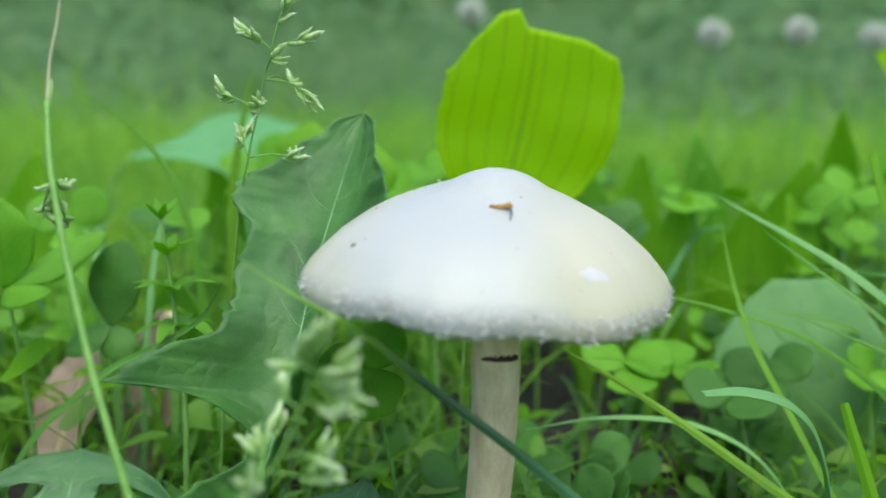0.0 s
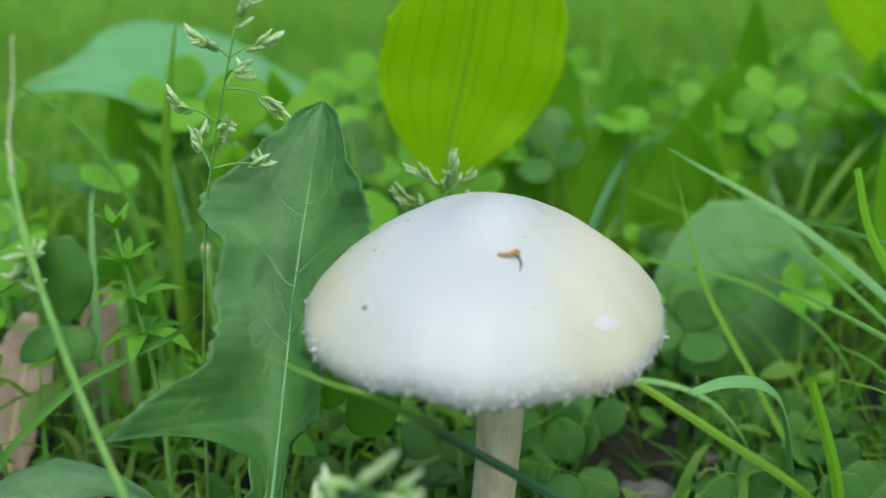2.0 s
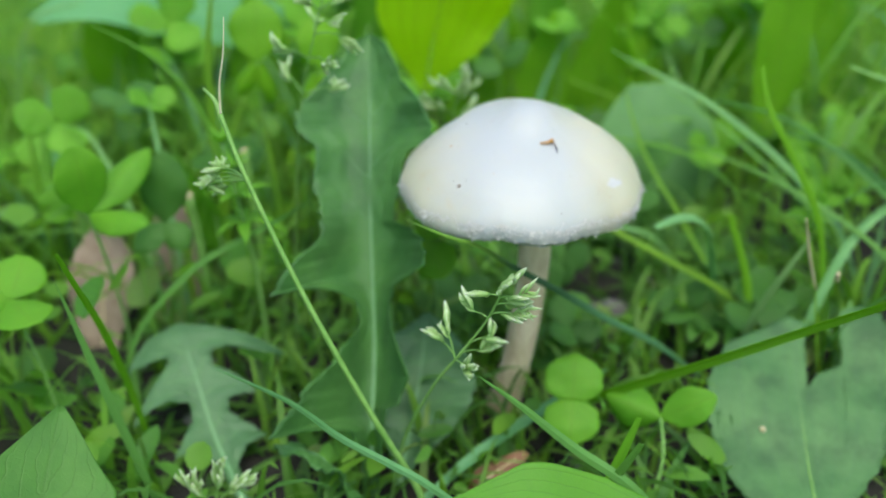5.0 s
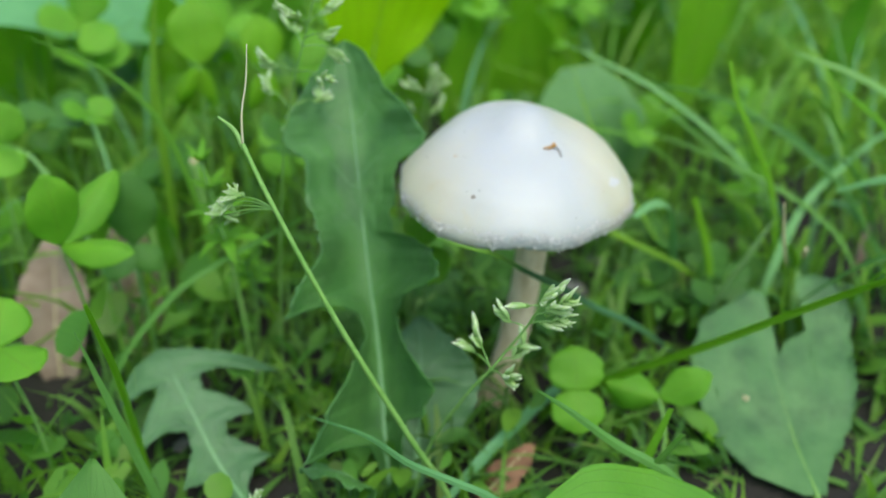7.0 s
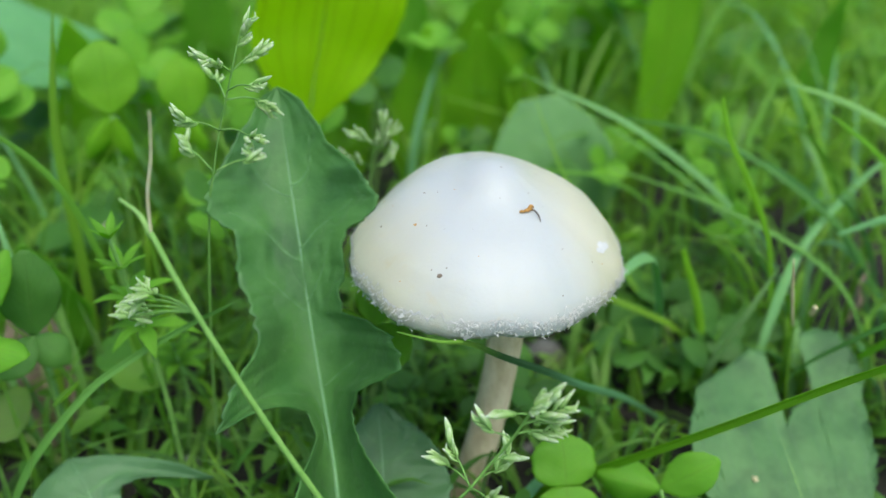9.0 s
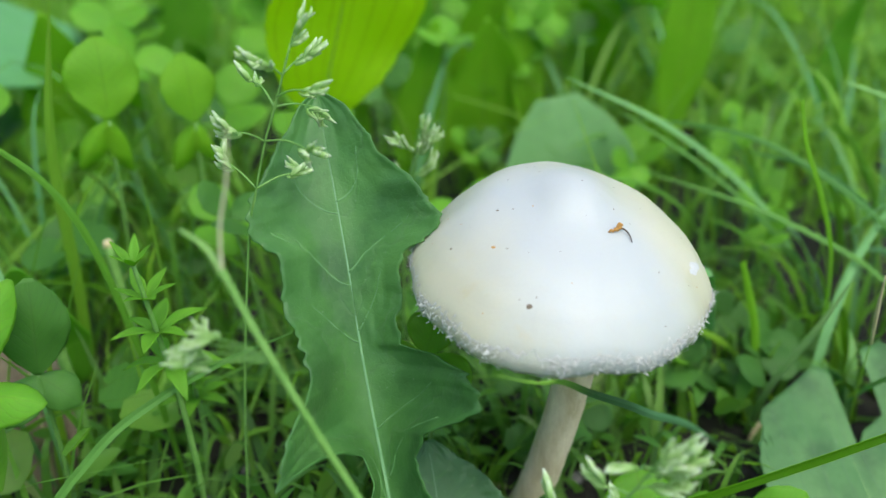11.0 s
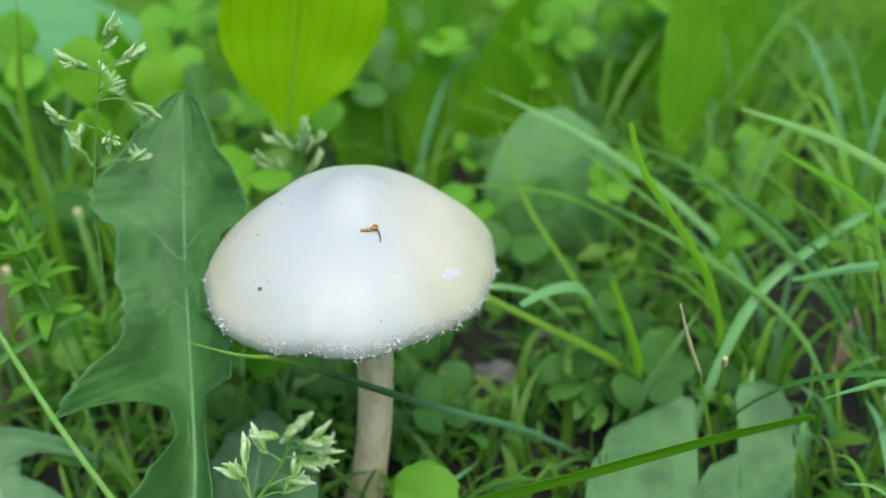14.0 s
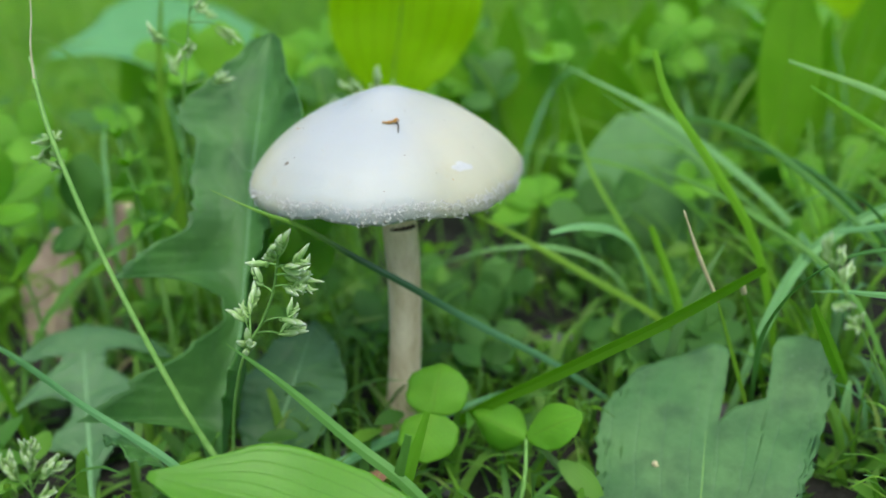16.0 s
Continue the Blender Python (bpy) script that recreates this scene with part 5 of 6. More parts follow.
# long thin blades that cross the undergrowth behind the broad leaf
grass_shoot([(12.6, -2.6, 0.0), (12.0, -1.9, 2.6), (10.94, -0.87, 4.6), (9.41, 2.06, 6.3), (7.81, 5.68, 6.3)], 0.14, (0.5, 0.3, 0.8), "long slanting grass blade arching over the undergrowth", M_MID)
grass_shoot([(11.4, -3.0, 0.0), (10.4, -1.9, 3.2), (8.74, 0.52, 4.8), (7.11, 3.97, 5.45)], 0.13, (0.5, 0.3, 0.8), "long slanting grass blade arching over the undergrowth", M_MID)
grass_shoot([(10.8, 3.4, 0.0), (9.4, 3.7, 3.2), (7.6, 4.0, 4.8), (5.65, 4.24, 5.5), (3.6, 4.3, 5.95)], 0.12, (0.1, 0.6, 0.8), "thin grass blade reaching level behind the cap")
grass_shoot([(8.2, -0.6, 0.0), (6.9, 0.2, 1.9), (5.2, 1.0, 3.1), (3.4, 2.0, 4.2), (1.8, 3.0, 5.0)], 0.17, (0.3, 0.4, 0.8), "straight bright grass blade rising behind the stem")
grass_shoot([(7.6, 3.0, 0.0), (6.4, 3.0, 2.3), (4.9, 3.0, 3.3), (3.0, 3.0, 3.5), (1.2, 3.0, 3.2)], 0.16, (0.1, 0.9, 0.4), "pale grass blade bent level behind the stem", M_BLUE)
grass_shoot([(8.4, 1.8, 0.0), (7.0, 3.0, 3.0), (6.0, 4.0, 5.2), (5.6, 5.0, 7.4)], 0.16, (0.8, 0.4, 0.2), "thin upright grass blade in the undergrowth")


def grass_tuft(x, y, count, tall, label, r_, spread=1.2):
    """A tuft of long arched blades that rise from one foot."""
    root = thing("grass_tuft", label, "grass", "grass tufts")
    for k in range(count):
        px, py = x + r_.gauss(0, 0.4), y + r_.gauss(0, 0.4)
        h, la = tall * r_.uniform(0.55, 1.0), r_.uniform(0, 6.28)
        lx, ly = h * r_.uniform(0.2, 0.5) * spread * math.cos(la), h * r_.uniform(0.1, 0.5) * spread * abs(math.sin(la))
        bm = blade(bmesh.new(), [(px, py, -0.1), (px + 0.2 * lx, py + 0.2 * ly, h * 0.5), (px + 0.6 * lx, py + 0.6 * ly, h * 0.86), (px + lx, py + ly, h * r_.uniform(0.75, 1.0))], r_.uniform(0.10, 0.24),
                   (math.cos(la + 1.5), math.sin(la + 1.5), 0.3), 0.3, 20)
        part("blade", bm, M_BLADE if k % 3 else M_BLUE, root, thick=0.012, smooth=False)


r_ = random.Random(77)
for x, y, tall in ((13.4, -3.2, 4.2), (12.4, -5.2, 3.6), (10.4, -5.4, 2.6), (9.9, -3.9, 2.2), (9.4, -6.3, 1.8), (10.8, -6.8, 2.2), (9.0, -1.6, 2.2), (10.6, -2.8, 2.4), (10.4, -0.8, 4.8), (11.5, 0.5, 5.5), (13.5, -2.0, 6.5), (15.5, 1.5, 7.0), (13.5, 4.0, 6.0), (14.5, 6.5, 6.5), (18.0, 4.5, 8.0), (12.5, 11.5, 8.0), (5.8, 11.8, 8.0), (17.0, 10.5, 9.5), (14.4, -3.8, 5.5)):
    grass_tuft(x, y, 9, tall, "tuft of slender green grass blades", r_, 2.0)
for x, y, tall in ((-8.0, 7.0, 7.5), (-11.5, 12.0, 8.5), (-6.0, 13.0, 8.0), (-14.0, 8.0, 8.0), (-9.5, 17.0, 9.0), (-3.5, 10.5, 7.5), (-13.5, 4.0, 6.5), (-2.0, 14.5, 9.0)):
    grass_tuft(x, y, 7, tall, "tuft of green grass blades among clover", r_)


# ---- flowering grass ----
def spikelet_mesh(seed):
    """A flattened spikelet: pointed boat-shaped scales overlapping on both sides of a short axis."""
    r_ = random.Random(seed)
    bm = bmesh.new()
    uvl = bm.loops.layers.uv.verify()
    for i in range(5):
        sgn = 1 if i % 2 else -1
        z0 = 0.048 * i
        tip = np.array((sgn * (0.075 + 0.018 * i), r_.uniform(-0.03, 0.03), z0 + 0.24 + r_.uniform(-0.03, 0.03)))
        if i == 4:
            tip = np.array((0.0, 0.0, z0 + 0.19))
        line = curve_pts([(0, 0, z0), (sgn * 0.052, r_.uniform(-0.01, 0.01), z0 + 0.10), tip], 7)
        rows = []
        for q, c in enumerate(line):
            f = q / 7
            w = 0.046 * math.sin(math.pi * (0.12 + 0.86 * f)) ** 0.85 * (1.0 if f < 0.5 else 1.12 - 0.24 * f) + 0.002
            rows.append([bm.verts.new((c[0] + 0.55 * w * math.cos(a) * (1.5 if sgn * math.cos(a) > 0 else 0.8), c[1] + w * math.sin(a), c[2])) for a in (2 * math.pi * k / 8 for k in range(8))])
        for q in range(7):
            for k in range(8):
                fc = bm.faces.new((rows[q][k], rows[q][(k + 1) % 8], rows[q + 1][(k + 1) % 8], rows[q + 1][k]))
                for lp, (du, dv) in zip(fc.loops, ((0, 0), (1, 0), (1, 1), (0, 1))):
                    lp[uvl].uv = ((k + du) / 8, (q + dv) / 7)
    return finish(bm, "spikelet", M_SPIKE)


SPIKES = [spikelet_mesh(k) for k in range(4)]


def panicle(label, stem, branches, size=1.0, seed=0, thin=0.028):
    """A flowering grass: a thin stem, side branches and spikelets. branches: start, end, spikelet count, spread."""
    r_ = random.Random(seed)
    root = thing("grass_panicle", label, "flowering grass", "flowering grasses")
    bm = bmesh.new()
    tube(bm, stem, [thin * 1.5, thin * 1.2, thin * 0.8], 7, 50)
    part("stalk", bm, M_STALK, root)
    for start, stop, count, spread in branches:
        a, b = np.array(start, float), np.array(stop, float)
        bm = bmesh.new()
        mid = (a + b) / 2 + np.array((0, 0, 0.08 * np.linalg.norm(b - a)))
        tube(bm, [a, mid, b], [0.020, 0.016, 0.012], 5, 8)
        br = part("branch", bm, M_STALK, root)
        d = unit(b - a)
        for k in range(count):
            f = k / max(count - 1, 1)
            p = b - d * spread * f
            way = unit(d + np.array((r_.gauss(0, 0.35), r_.gauss(0, 0.35), r_.gauss(0.05, 0.3))))
            ob = new("spikelet", SPIKES[r_.randrange(4)])
            ob.parent = br
            s = size * r_.uniform(0.85, 1.2)
            q = Vector(way).to_track_quat("Z", "Y").to_matrix().to_4x4()
            ob.matrix_basis = Matrix.Translation(Vector(p * CM)) @ q @ Matrix.Rotation(r_.uniform(0, 3.1), 4, "Z") @ Matrix.Diagonal((s, s, s, 1))
    return root


panicle("flowering annual grass with pale green spikelets before the mushroom", [(-3.9, -2.4, 0.0), (-3.6, -3.0, 2.2), (-3.14, -3.85, 4.0), (-2.76, -4.28, 4.85), (-2.5, -4.40, 5.25), (-2.19, -4.69, 5.92), (-1.98, -5.0, 6.7)],
        [((-2.76, -4.28, 4.85), (-2.75, -3.75, 5.30), 2, 0.22), ((-2.76, -4.20, 4.92), (-2.86, -3.80, 5.02), 1, 0.1), ((-2.76, -4.28, 4.85), (-2.74, -4.80, 4.98), 3, 0.10),
         ((-2.5, -4.40, 5.25), (-2.05, -4.36, 5.28), 2, 0.14), ((-2.62, -4.36, 5.05), (-2.15, -4.22, 4.88), 2, 0.12), ((-2.19, -4.69, 5.92), (-2.38, -4.45, 5.98), 1, 0.1),
         ((-2.15, -4.75, 6.05), (-1.82, -4.95, 6.08), 2, 0.2), ((-2.1, -4.85, 6.3), (-1.72, -5.02, 6.28), 3, 0.22), ((-2.05, -4.9, 6.45), (-1.78, -5.1, 6.52), 2, 0.2),
         ((-2.0, -5.0, 6.65), (-1.88, -5.15, 6.85), 2, 0.25), ((-2.0, -4.95, 6.6), (-2.12, -5.1, 6.78), 2, 0.2), ((-2.05, -4.9, 6.5), (-2.2, -4.8, 6.5), 1, 0.1)], 1.18, 1)
panicle("tall flowering grass with open side branches behind the stalk", [(-5.2, 3.0, 0.0), (-4.9, 2.8, 4.0), (-4.5, 2.5, 7.6), (-4.28, 2.36, 8.7), (-4.07, 2.24, 9.56), (-3.9, 2.09, 10.17), (-3.6, 1.9, 11.2)],
        [((-4.28, 2.36, 8.7), (-4.56, 3.05, 9.08), 3, 0.3), ((-4.28, 2.36, 8.7), (-3.32, 2.5, 8.7), 3, 0.32), ((-4.07, 2.24, 9.56), (-4.66, 2.17, 9.88), 2, 0.2), ((-4.07, 2.24, 9.56), (-3.8, 1.1, 9.68), 3, 0.3),
         ((-3.9, 2.09, 10.17), (-3.12, 2.1, 9.97), 2, 0.22), ((-3.9, 2.09, 10.17), (-3.62, 3.55, 10.16), 2, 0.25), ((-3.85, 2.05, 10.35), (-3.6, 1.45, 10.55), 2, 0.2), ((-3.75, 2.0, 10.7), (-3.22, 2.1, 10.9), 3, 0.28),
         ((-3.75, 2.0, 10.7), (-4.15, 2.0, 11.0), 3, 0.3), ((-3.6, 1.9, 11.15), (-3.48, 1.85, 11.5), 3, 0.35)], 1.0, 2, 0.022)
panicle("short flowering grass behind the cap", [(-0.2, 4.6, 0.0), (-0.1, 4.5, 3.0), (0.05, 4.3, 6.6), (0.25, 4.1, 7.9)],
        [((0.25, 4.1, 7.7), (0.3, 3.95, 8.15), 6, 0.6), ((0.2, 4.2, 7.6), (-0.3, 4.0, 8.0), 5, 0.5), ((0.2, 4.2, 7.4), (0.6, 4.1, 7.8), 4, 0.4), ((0.1, 4.3, 7.0), (-0.6, 4.1, 7.5), 5, 0.5), ((0.1, 4.3, 6.9), (0.5, 4.1, 7.2), 3, 0.3)], 0.95, 3)


panicle("low pale flowering grass head with faded brown spikelets", [(-7.9, -2.4, 0.0), (-7.9, -2.7, 0.8), (-7.8, -2.9, 1.8)],
        [((-7.85, -2.8, 1.3), (-8.3, -2.7, 2.0), 5, 0.4), ((-7.8, -2.9, 1.6), (-7.7, -3.0, 2.5), 6, 0.6), ((-7.8, -2.9, 1.5), (-7.3, -3.1, 2.1), 5, 0.4), ((-7.85, -2.8, 1.2), (-7.5, -3.2, 1.5), 4, 0.3)], 1.15, 9)


panicle("nodding flowering grass head beside the broad leaf", [(9.4, -7.2, 0.0), (8.2, -7.8, 2.8), (7.0, -8.3, 5.0), (6.35, -8.5, 6.2), (5.95, -8.65, 6.95)],
        [((6.6, -8.4, 5.7), (6.3, -8.8, 6.0), 3, 0.3), ((6.35, -8.5, 6.2), (6.0, -8.7, 6.3), 2, 0.25), ((6.3, -8.5, 6.3), (6.4, -8.2, 6.65), 3, 0.3), ((6.0, -8.6, 6.8), (5.85, -8.7, 7.1), 3, 0.35)], 0.7, 12, 0.02)


def bare_stalk():
    """The thin flowering stem that leans up to the left, with a broken top and one tuft of spikelets."""
    root = thing("grass_stalk", "thin leaning green grass stalk with a withered forked top", "grass stalk")
    bm = bmesh.new()
    tube(bm, [(-3.3, -3.9, 0.0), (-3.62, -3.78, 1.5), (-4.37, -3.5, 3.3), (-5.4, -2.8, 6.0), (-6.16, -2.0, 8.4), (-6.45, -1.42, 9.6)], [0.075, 0.07, 0.062, 0.055, 0.05, 0.045], 8, 60)
    st = part("stalk", bm, M_STALK, root)
    bm = bmesh.new()
    tube(bm, [(-6.45, -1.42, 9.55), (-6.38, -1.42, 10.2), (-6.25, -1.45, 10.7), (-6.18, -1.46, 11.1), (-6.13, -1.46, 11.45)], [0.024, 0.020, 0.016, 0.008], 6, 20)
    part("withered_tip", bm, M_STRAW, root, "thin straw-coloured withered tip")
    bm = bmesh.new()
    tube(bm, [(-6.44, -1.42, 9.5), (-6.5, -1.15, 9.8), (-6.66, -0.73, 9.95)], [0.055, 0.04, 0.025], 7, 12)
    part("sheath", bm, M_SPIKE, root, "pale broken leaf sheath")
    r_ = random.Random(5)
    for end in ((-6.6, -0.8, 8.2), (-6.75, -0.6, 8.0), (-6.55, -0.7, 7.8), (-6.9, -0.7, 7.9), (-6.5, -1.0, 8.35)):
        a, b = np.array((-6.16, -2.0, 8.4)), np.array(end)
        bm = bmesh.new()
        tube(bm, [a, (a + b) / 2 + np.array((0, 0, 0.06)), b], [0.02, 0.012], 5, 8)
        br = part("branch", bm, M_STALK, root)
        for k in range(3):
            ob = new("spikelet", SPIKES[k])
            ob.parent = br
            way = unit((b - a) + np.array([r_.gauss(0, 0.7) for _ in range(3)]))
            ob.matrix_basis = Matrix.Translation(Vector((b + 0.05 * way * k) * CM)) @ Vector(way).to_track_quat("Z", "Y").to_matrix().to_4x4() @ Matrix.Diagonal((0.9, 0.9, 0.9, 1))


bare_stalk()


# ---- small weed with whorled leaves ----
def weed(top, foot, whorls, size, label, seed):
    r_ = random.Random(seed)
    root = thing("weed", label, "weed")
    t, f = np.array(top, float), np.array(foot, float)
    line = curve_pts([f, (f + t) / 2 + np.array((0.2, 0.1, 0)), t], 30)
    bm = bmesh.new()
    tube(bm, list(line[::6]), [0.07, 0.06, 0.04], 7, 24)
    part("stalk", bm, M_STALK, root)
    for w in range(whorls):
        p = line[30 - 3 * w] if w else line[30]
        for k in range(6):
            a = 2 * math.pi * k / 6 + w * 0.5
            d = np.array((math.cos(a), math.sin(a), 0.9 - 0.25 * w))
            L = size * r_.uniform(0.8, 1.2) * (0.6 + 0.2 * w)
            rib = [p, p + unit(d) * L * 0.5, p + unit(d) * L + np.array((0, 0, -0.1 * L * w))]
            part("leaf_blade", sheet(rib, np.cross(d, (0, 0, 1)), [0.02, 0.13 * L, 0.16 * L, 0.1 * L, 0.01], [0.02, 0.13 * L, 0.16 * L, 0.1 * L, 0.01], 8, 3, 0.2, seed=k), M_CLOVER, root, thick=0.012)


def cut_stalk(top, foot, label):
    root = thing("cut_stalk", label, "stalk")
    bm = bmesh.new()
    t, f = np.array(top, float), np.array(foot, float)
    tube(bm, [f, (f + t) / 2 + np.array((0.05, 0, 0)), t], [0.15, 0.13, 0.12], 10, 20)
    part("stalk", bm, M_STALK, root)
    bm = bmesh.new()
    tube(bm, [t - np.array((0, 0, 0.05)), t + np.array((0.01, 0, 0.12))], [0.125, 0.10], 10, 2)
    part("cut_end", bm, M_DRY, root, "pale dry cut end")


cut_stalk((-5.41, 8.97, 5.1), (-5.3, 8.6, 0.0), "stout pale green stalk with a dry cut top")
cut_stalk((-7.3, 7.2, 4.6), (-7.2, 7.0, 0.0), "stout green stalk among the clover, mown off")
weed((-6.3, 3.4, 7.4), (-5.9, 3.2, 0.0), 4, 0.9, "small bright weed with whorls of narrow leaves", 1)
weed((-5.2, 5.0, 3.6), (-5.3, 5.2, 0.0), 3, 0.8, "low bright weed with narrow leaves", 2)


# ---- dead leaves, straw, pebbles ----
def dead_leaf(rib, side, half, label, seed, material=None):
    root = thing("dead_leaf", label, "leaf", "dead leaves")
    part("leaf_blade", sheet(rib, side, half, half, 20, 9, 0.25, 0.08, 2.0, seed=seed, jag=0.15), material or M_DEAD, root, thick=0.03)
    bm = bmesh.new()
    tube(bm, [rib[0]] + [tuple(p) for p in curve_pts(rib, 6)[1:-1]], [0.05, 0.02], 6, 14)
    part("midrib", bm, M_DRY, root)


dead_leaf([(-10.6, 7.3, -0.1), (-10.4, 7.8, 1.2), (-10.1, 8.3, 2.4), (-9.85, 8.8, 3.7)], (1.0, -0.5, 0.0), [0.4, 0.9, 1.1, 0.9, 0.2], "tan dead leaf standing upright among the clover", 1.0)
dead_leaf([(-8.1, 7.3, 0.0), (-8.0, 7.5, 1.8), (-7.9, 7.7, 3.4), (-7.7, 7.9, 4.6)], (1.0, -0.4, 0.0), [0.3, 0.7, 0.8, 0.7, 0.1], "faded brown dead leaf in the undergrowth", 2.0)
dead_leaf([(12.2, -1.25, 1.0), (12.4, -1.24, 2.0), (12.75, -1.2, 2.9)], (1.0, 0.4, -0.1), [0.2, 0.55, 0.55, 0.15], "small brown dead leaf caught in the grass", 3.0)
dead_leaf([(-2.4, -3.2, 0.15), (-1.4, -2.9, 0.5), (-0.5, -2.6, 0.6)], (0.3, 1.0, 0.2), [0.15, 0.45, 0.4, 0.05], "curled brown dead leaf on the soil by the stem", 4.0, M_BROWN)
for k in range(8):
    x, y = r_.uniform(-11, 9), r_.uniform(-5, 5)
    if math.hypot(x, y) < 0.8:
        continue
    bm = bmesh.new()
    a = r_.uniform(0, 3.14)
    L = r_.uniform(0.8, 2.2)
    tube(bm, [(x, y, height(x, y) + 0.05), (x + 0.5 * L * math.cos(a), y + 0.5 * L * math.sin(a), height(x, y) + 0.22), (x + L * math.cos(a), y + L * math.sin(a), height(x, y) + 0.08)], [0.05, 0.06, 0.03], 6, 8)
    tagged(part("straw_piece", bm, M_DRY), "dry straw-coloured stem piece lying on soil", "straw", "straw pieces")
for k in range(26):
    x, y, s = r_.uniform(-12, 10), r_.uniform(-5, 8), r_.uniform(0.12, 0.4)
    if math.hypot(x, y) < 1.0:
        continue
    bm = bmesh.new()
    bmesh.ops.create_icosphere(bm, subdivisions=2, radius=s)
    for v in bm.verts:
        v.co = Vector((v.co.x * 1.2, v.co.y, v.co.z * 0.7)) * (1 + 0.4 * noise.noise(v.co * (2.0 / s) + Vector((k, 0, 0)))) + Vector((x, y, height(x, y) + 0.15 * s))
    tagged(part("pebble", bm, M_STONE), "small grey pebble on dark soil", "pebble", "pebbles")


bm = bmesh.new()
bmesh.ops.create_icosphere(bm, subdivisions=3, radius=0.42)
for v in bm.verts:
    v.co = Vector((v.co.x * 1.3, v.co.y, v.co.z * 0.8)) * (1 + 0.3 * noise.noise(v.co * 3.0)) + Vector((5.0, 3.5, height(5.0, 3.5) + 0.15))
tagged(part("pebble", bm, M_STONE), "pale grey stone on bare dark soil", "pebble", "pebbles")


# ---- white clover blossoms further off ----
def blossom(x, y, z, size):
    root = thing("clover_blossom", "round white clover blossom on a tall thin stalk", "flower", "clover blossoms")
    bm = bmesh.new()
    tube(bm, [(x + 0.6, y, 0), (x + 0.3, y, z * 0.6), (x, y, z)], [0.09, 0.07], 6, 12)
    part("stalk", bm, M_STALK, root)
    bm = bmesh.new()
    r_ = random.Random(int(x * 10))
    for k in range(70):
        zz = 1 - 2 * (k + 0.5) / 70
        a = k * 2.399963
        d = np.array((math.sqrt(1 - zz * zz) * math.cos(a), math.sqrt(1 - zz * zz) * math.sin(a), zz))
        c = np.array((x, y, z))
        tube(bm, [c + d * size * 0.3, c + d * size * 0.7, c + d * size + np.array((0, 0, 0.1 * size))], [0.08 * size, 0.16 * size, 0.05 * size], 5, 3)
    part("petals", bm, M_PETAL, root, "white petals")


for x, y, z in ((16.5, 44.0, 15.7), (22.8, 46.0, 16.2), (28.2, 47.0, 16.0), (1.2, 48.0, 17.4)):
    blossom(x, y, z, 1.0)


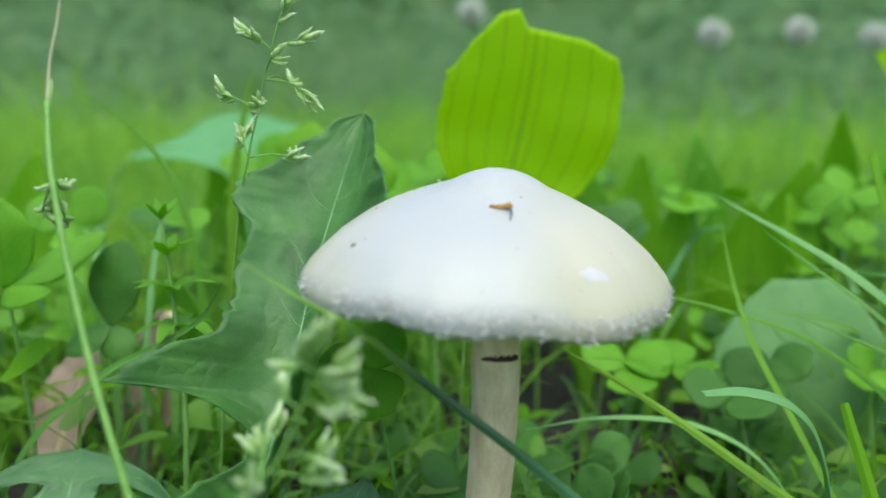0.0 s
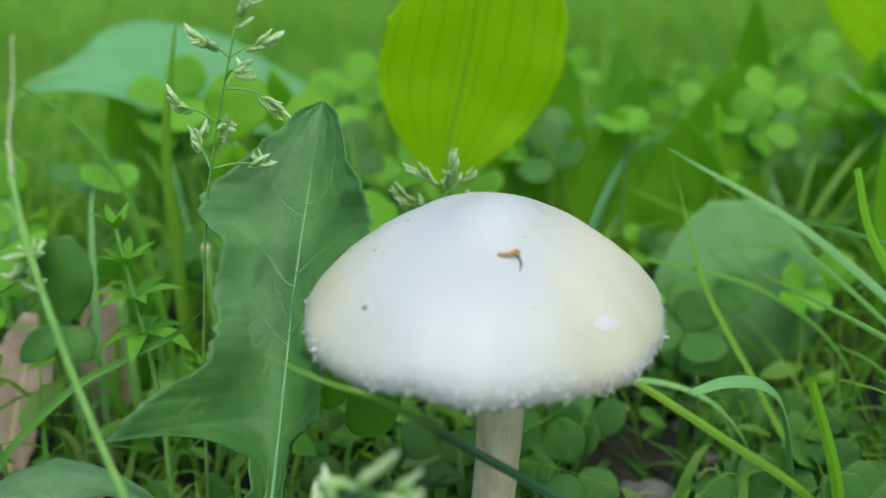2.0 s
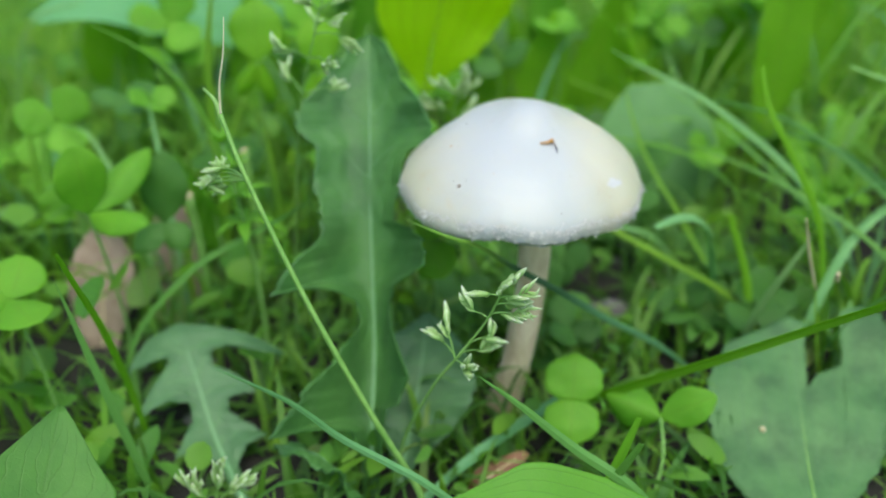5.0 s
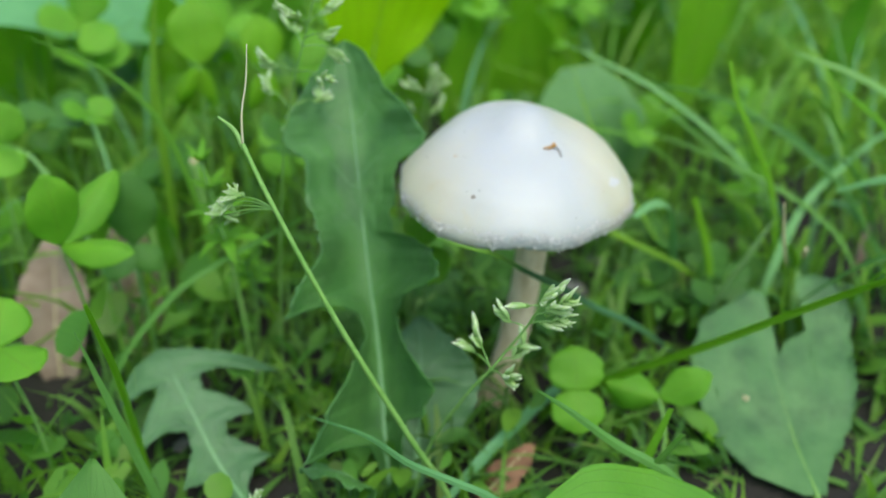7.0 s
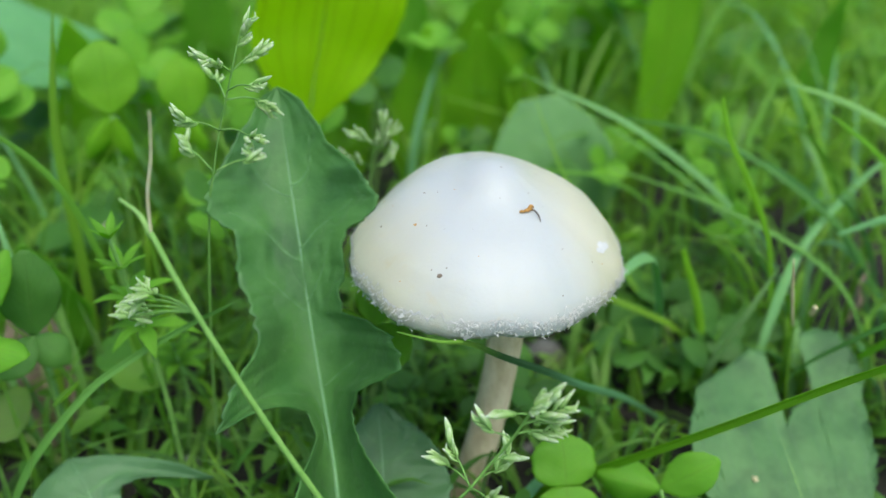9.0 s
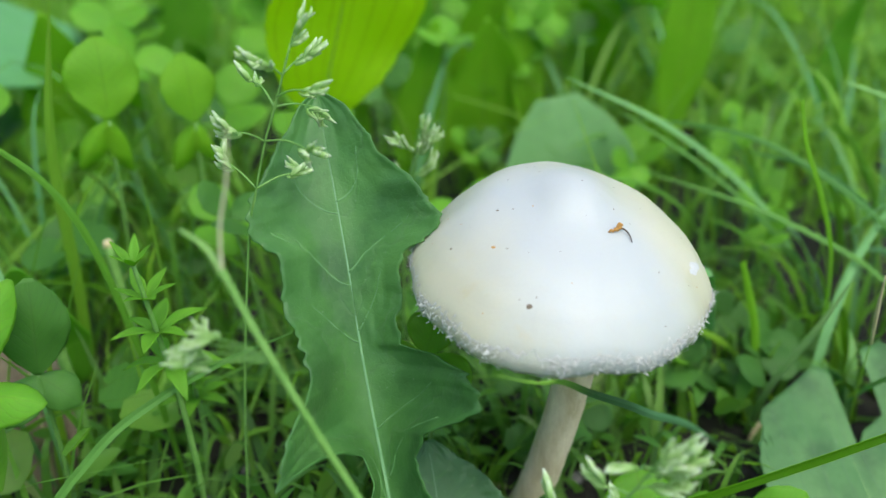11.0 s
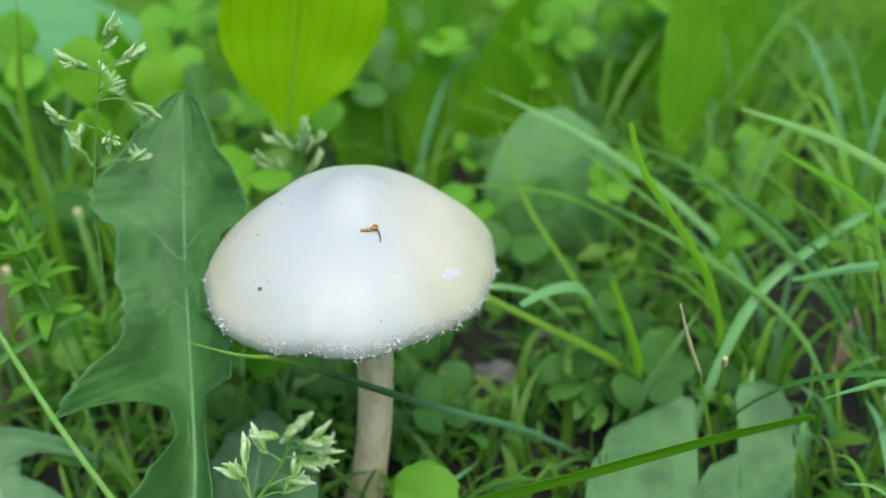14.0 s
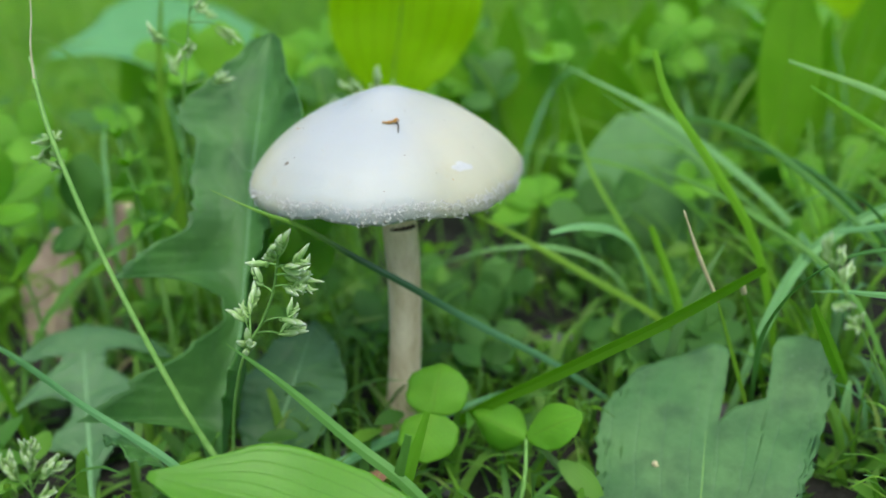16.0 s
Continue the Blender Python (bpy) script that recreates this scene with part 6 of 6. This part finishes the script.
# ---- trees round the meadow ----
def tree(x, y, tall, seed):
    r_ = random.Random(seed)
    root = thing("tree", "dark green leafy tree at the edge of the meadow", "tree", "meadow trees")
    bm = bmesh.new()
    tube(bm, [(0, 0, -20), (10, 5, tall * 0.3), (-5, 10, tall * 0.75)], [26, 18, 6], 10, 12)
    limbs = []
    for k in range(9):
        a, z = r_.uniform(0, 6.28), tall * r_.uniform(0.2, 0.7)
        L = tall * r_.uniform(0.2, 0.36)
        stop = (L * math.cos(a), L * math.sin(a), z + L * 0.5)
        limbs.append(stop)
        tube(bm, [(3, 4, z), (0.5 * stop[0], 0.5 * stop[1], z + L * 0.3), stop], [9, 5, 2], 6, 6)
    part("trunk", bm, M_BARK, root, "dark brown trunk with limbs")
    verts, faces, uvs = [], [], []
    hubs = limbs + [(r_.gauss(0, tall * 0.16), r_.gauss(0, tall * 0.16), tall * r_.uniform(0.15, 0.95)) for _ in range(26)]
    for h in hubs:
        rad = tall * r_.uniform(0.07, 0.14)
        for _ in range(70):
            d = unit([r_.gauss(0, 1) for _ in range(3)]) * rad * r_.random() ** 0.4
            c = np.array(h) + d
            n = unit([r_.gauss(0, 1), r_.gauss(0, 1), r_.gauss(0.5, 1)])
            u = unit(np.cross(n, (0.3, 0.5, 1)))
            v = np.cross(n, u)
            s = r_.uniform(9, 18)
            b = len(verts)
            verts += [tuple((c + q) * CM) for q in (-u * s, -v * s * 0.5, u * s, v * s * 0.5)]
            faces.append((b, b + 1, b + 2, b + 3))
            uvs += [(0, 0), (1, 0), (1, 1), (0, 1)]
    me = bpy.data.meshes.new("crown")
    me.from_pydata(verts, [], faces)
    me.uv_layers.new(name="uv").data.foreach_set("uv", np.array(uvs, float).ravel())
    me.materials.append(M_CROWN)
    ob = new("crown", me)
    ob.parent = root
    root.matrix_basis = Matrix.Translation((x, y, 0))
    return root


def far_woods():
    """The leafy edge of the wood beyond the lawn: small leaves low down, larger sprays above."""
    g = np.random.default_rng(91)
    verts = []
    for count, z0, z1, s0, s1 in ((190000, 0, 270, 5, 10), (30000, 240, 540, 20, 38)):
        a = g.uniform(0.05, 0.95, count) * math.pi
        z = (z0 + (z1 - z0) * g.random(count)) * (0.9 + 0.12 * np.sin(5 * a + 1))
        r = 1100 + 1.5 * z + 130 * g.random(count) + 90 * np.sin(9 * a)
        c = np.stack((r * np.cos(a), r * np.sin(a), z), 1)
        n = g.normal(0, 0.6, (count, 3)) + np.stack((-np.cos(a), -np.sin(a), 0 * a + 1.2), 1)
        n /= np.linalg.norm(n, axis=1)[:, None]
        u = np.cross(n, (0.3, 0.5, 1))
        u /= np.linalg.norm(u, axis=1)[:, None]
        v, size = np.cross(n, u), g.uniform(s0, s1, count)[:, None]
        verts.append(np.stack((c - u * size, c - v * size * 0.55, c + u * size, c + v * size * 0.55), 1).reshape(-1, 3) * CM)
    verts = np.concatenate(verts)
    faces = np.arange(len(verts)).reshape(-1, 4)
    me = bpy.data.meshes.new("far_woods")
    me.from_pydata(verts.tolist(), [], faces.tolist())
    me.uv_layers.new(name="uv").data.foreach_set("uv", np.tile((0.0, 0, 1, 0, 1, 1, 0, 1), len(faces)))
    me.materials.append(M_WOODS)
    tagged(new("far_woods", me), "dark green leafy edge of a wood beyond the lawn", "woods", kind="stuff")


far_woods()
first = [tree(-7.0, 19.0, 620, 1), tree(9.0, 20.0, 700, 2)]
for k in range(12):
    a = math.pi * k / 11
    r = 20 + 3 * math.sin(k * 2.3)
    copy_thing(first[k % 2], pose(r * math.cos(a), r * math.sin(a), 0, 0, 0, 57 * k))
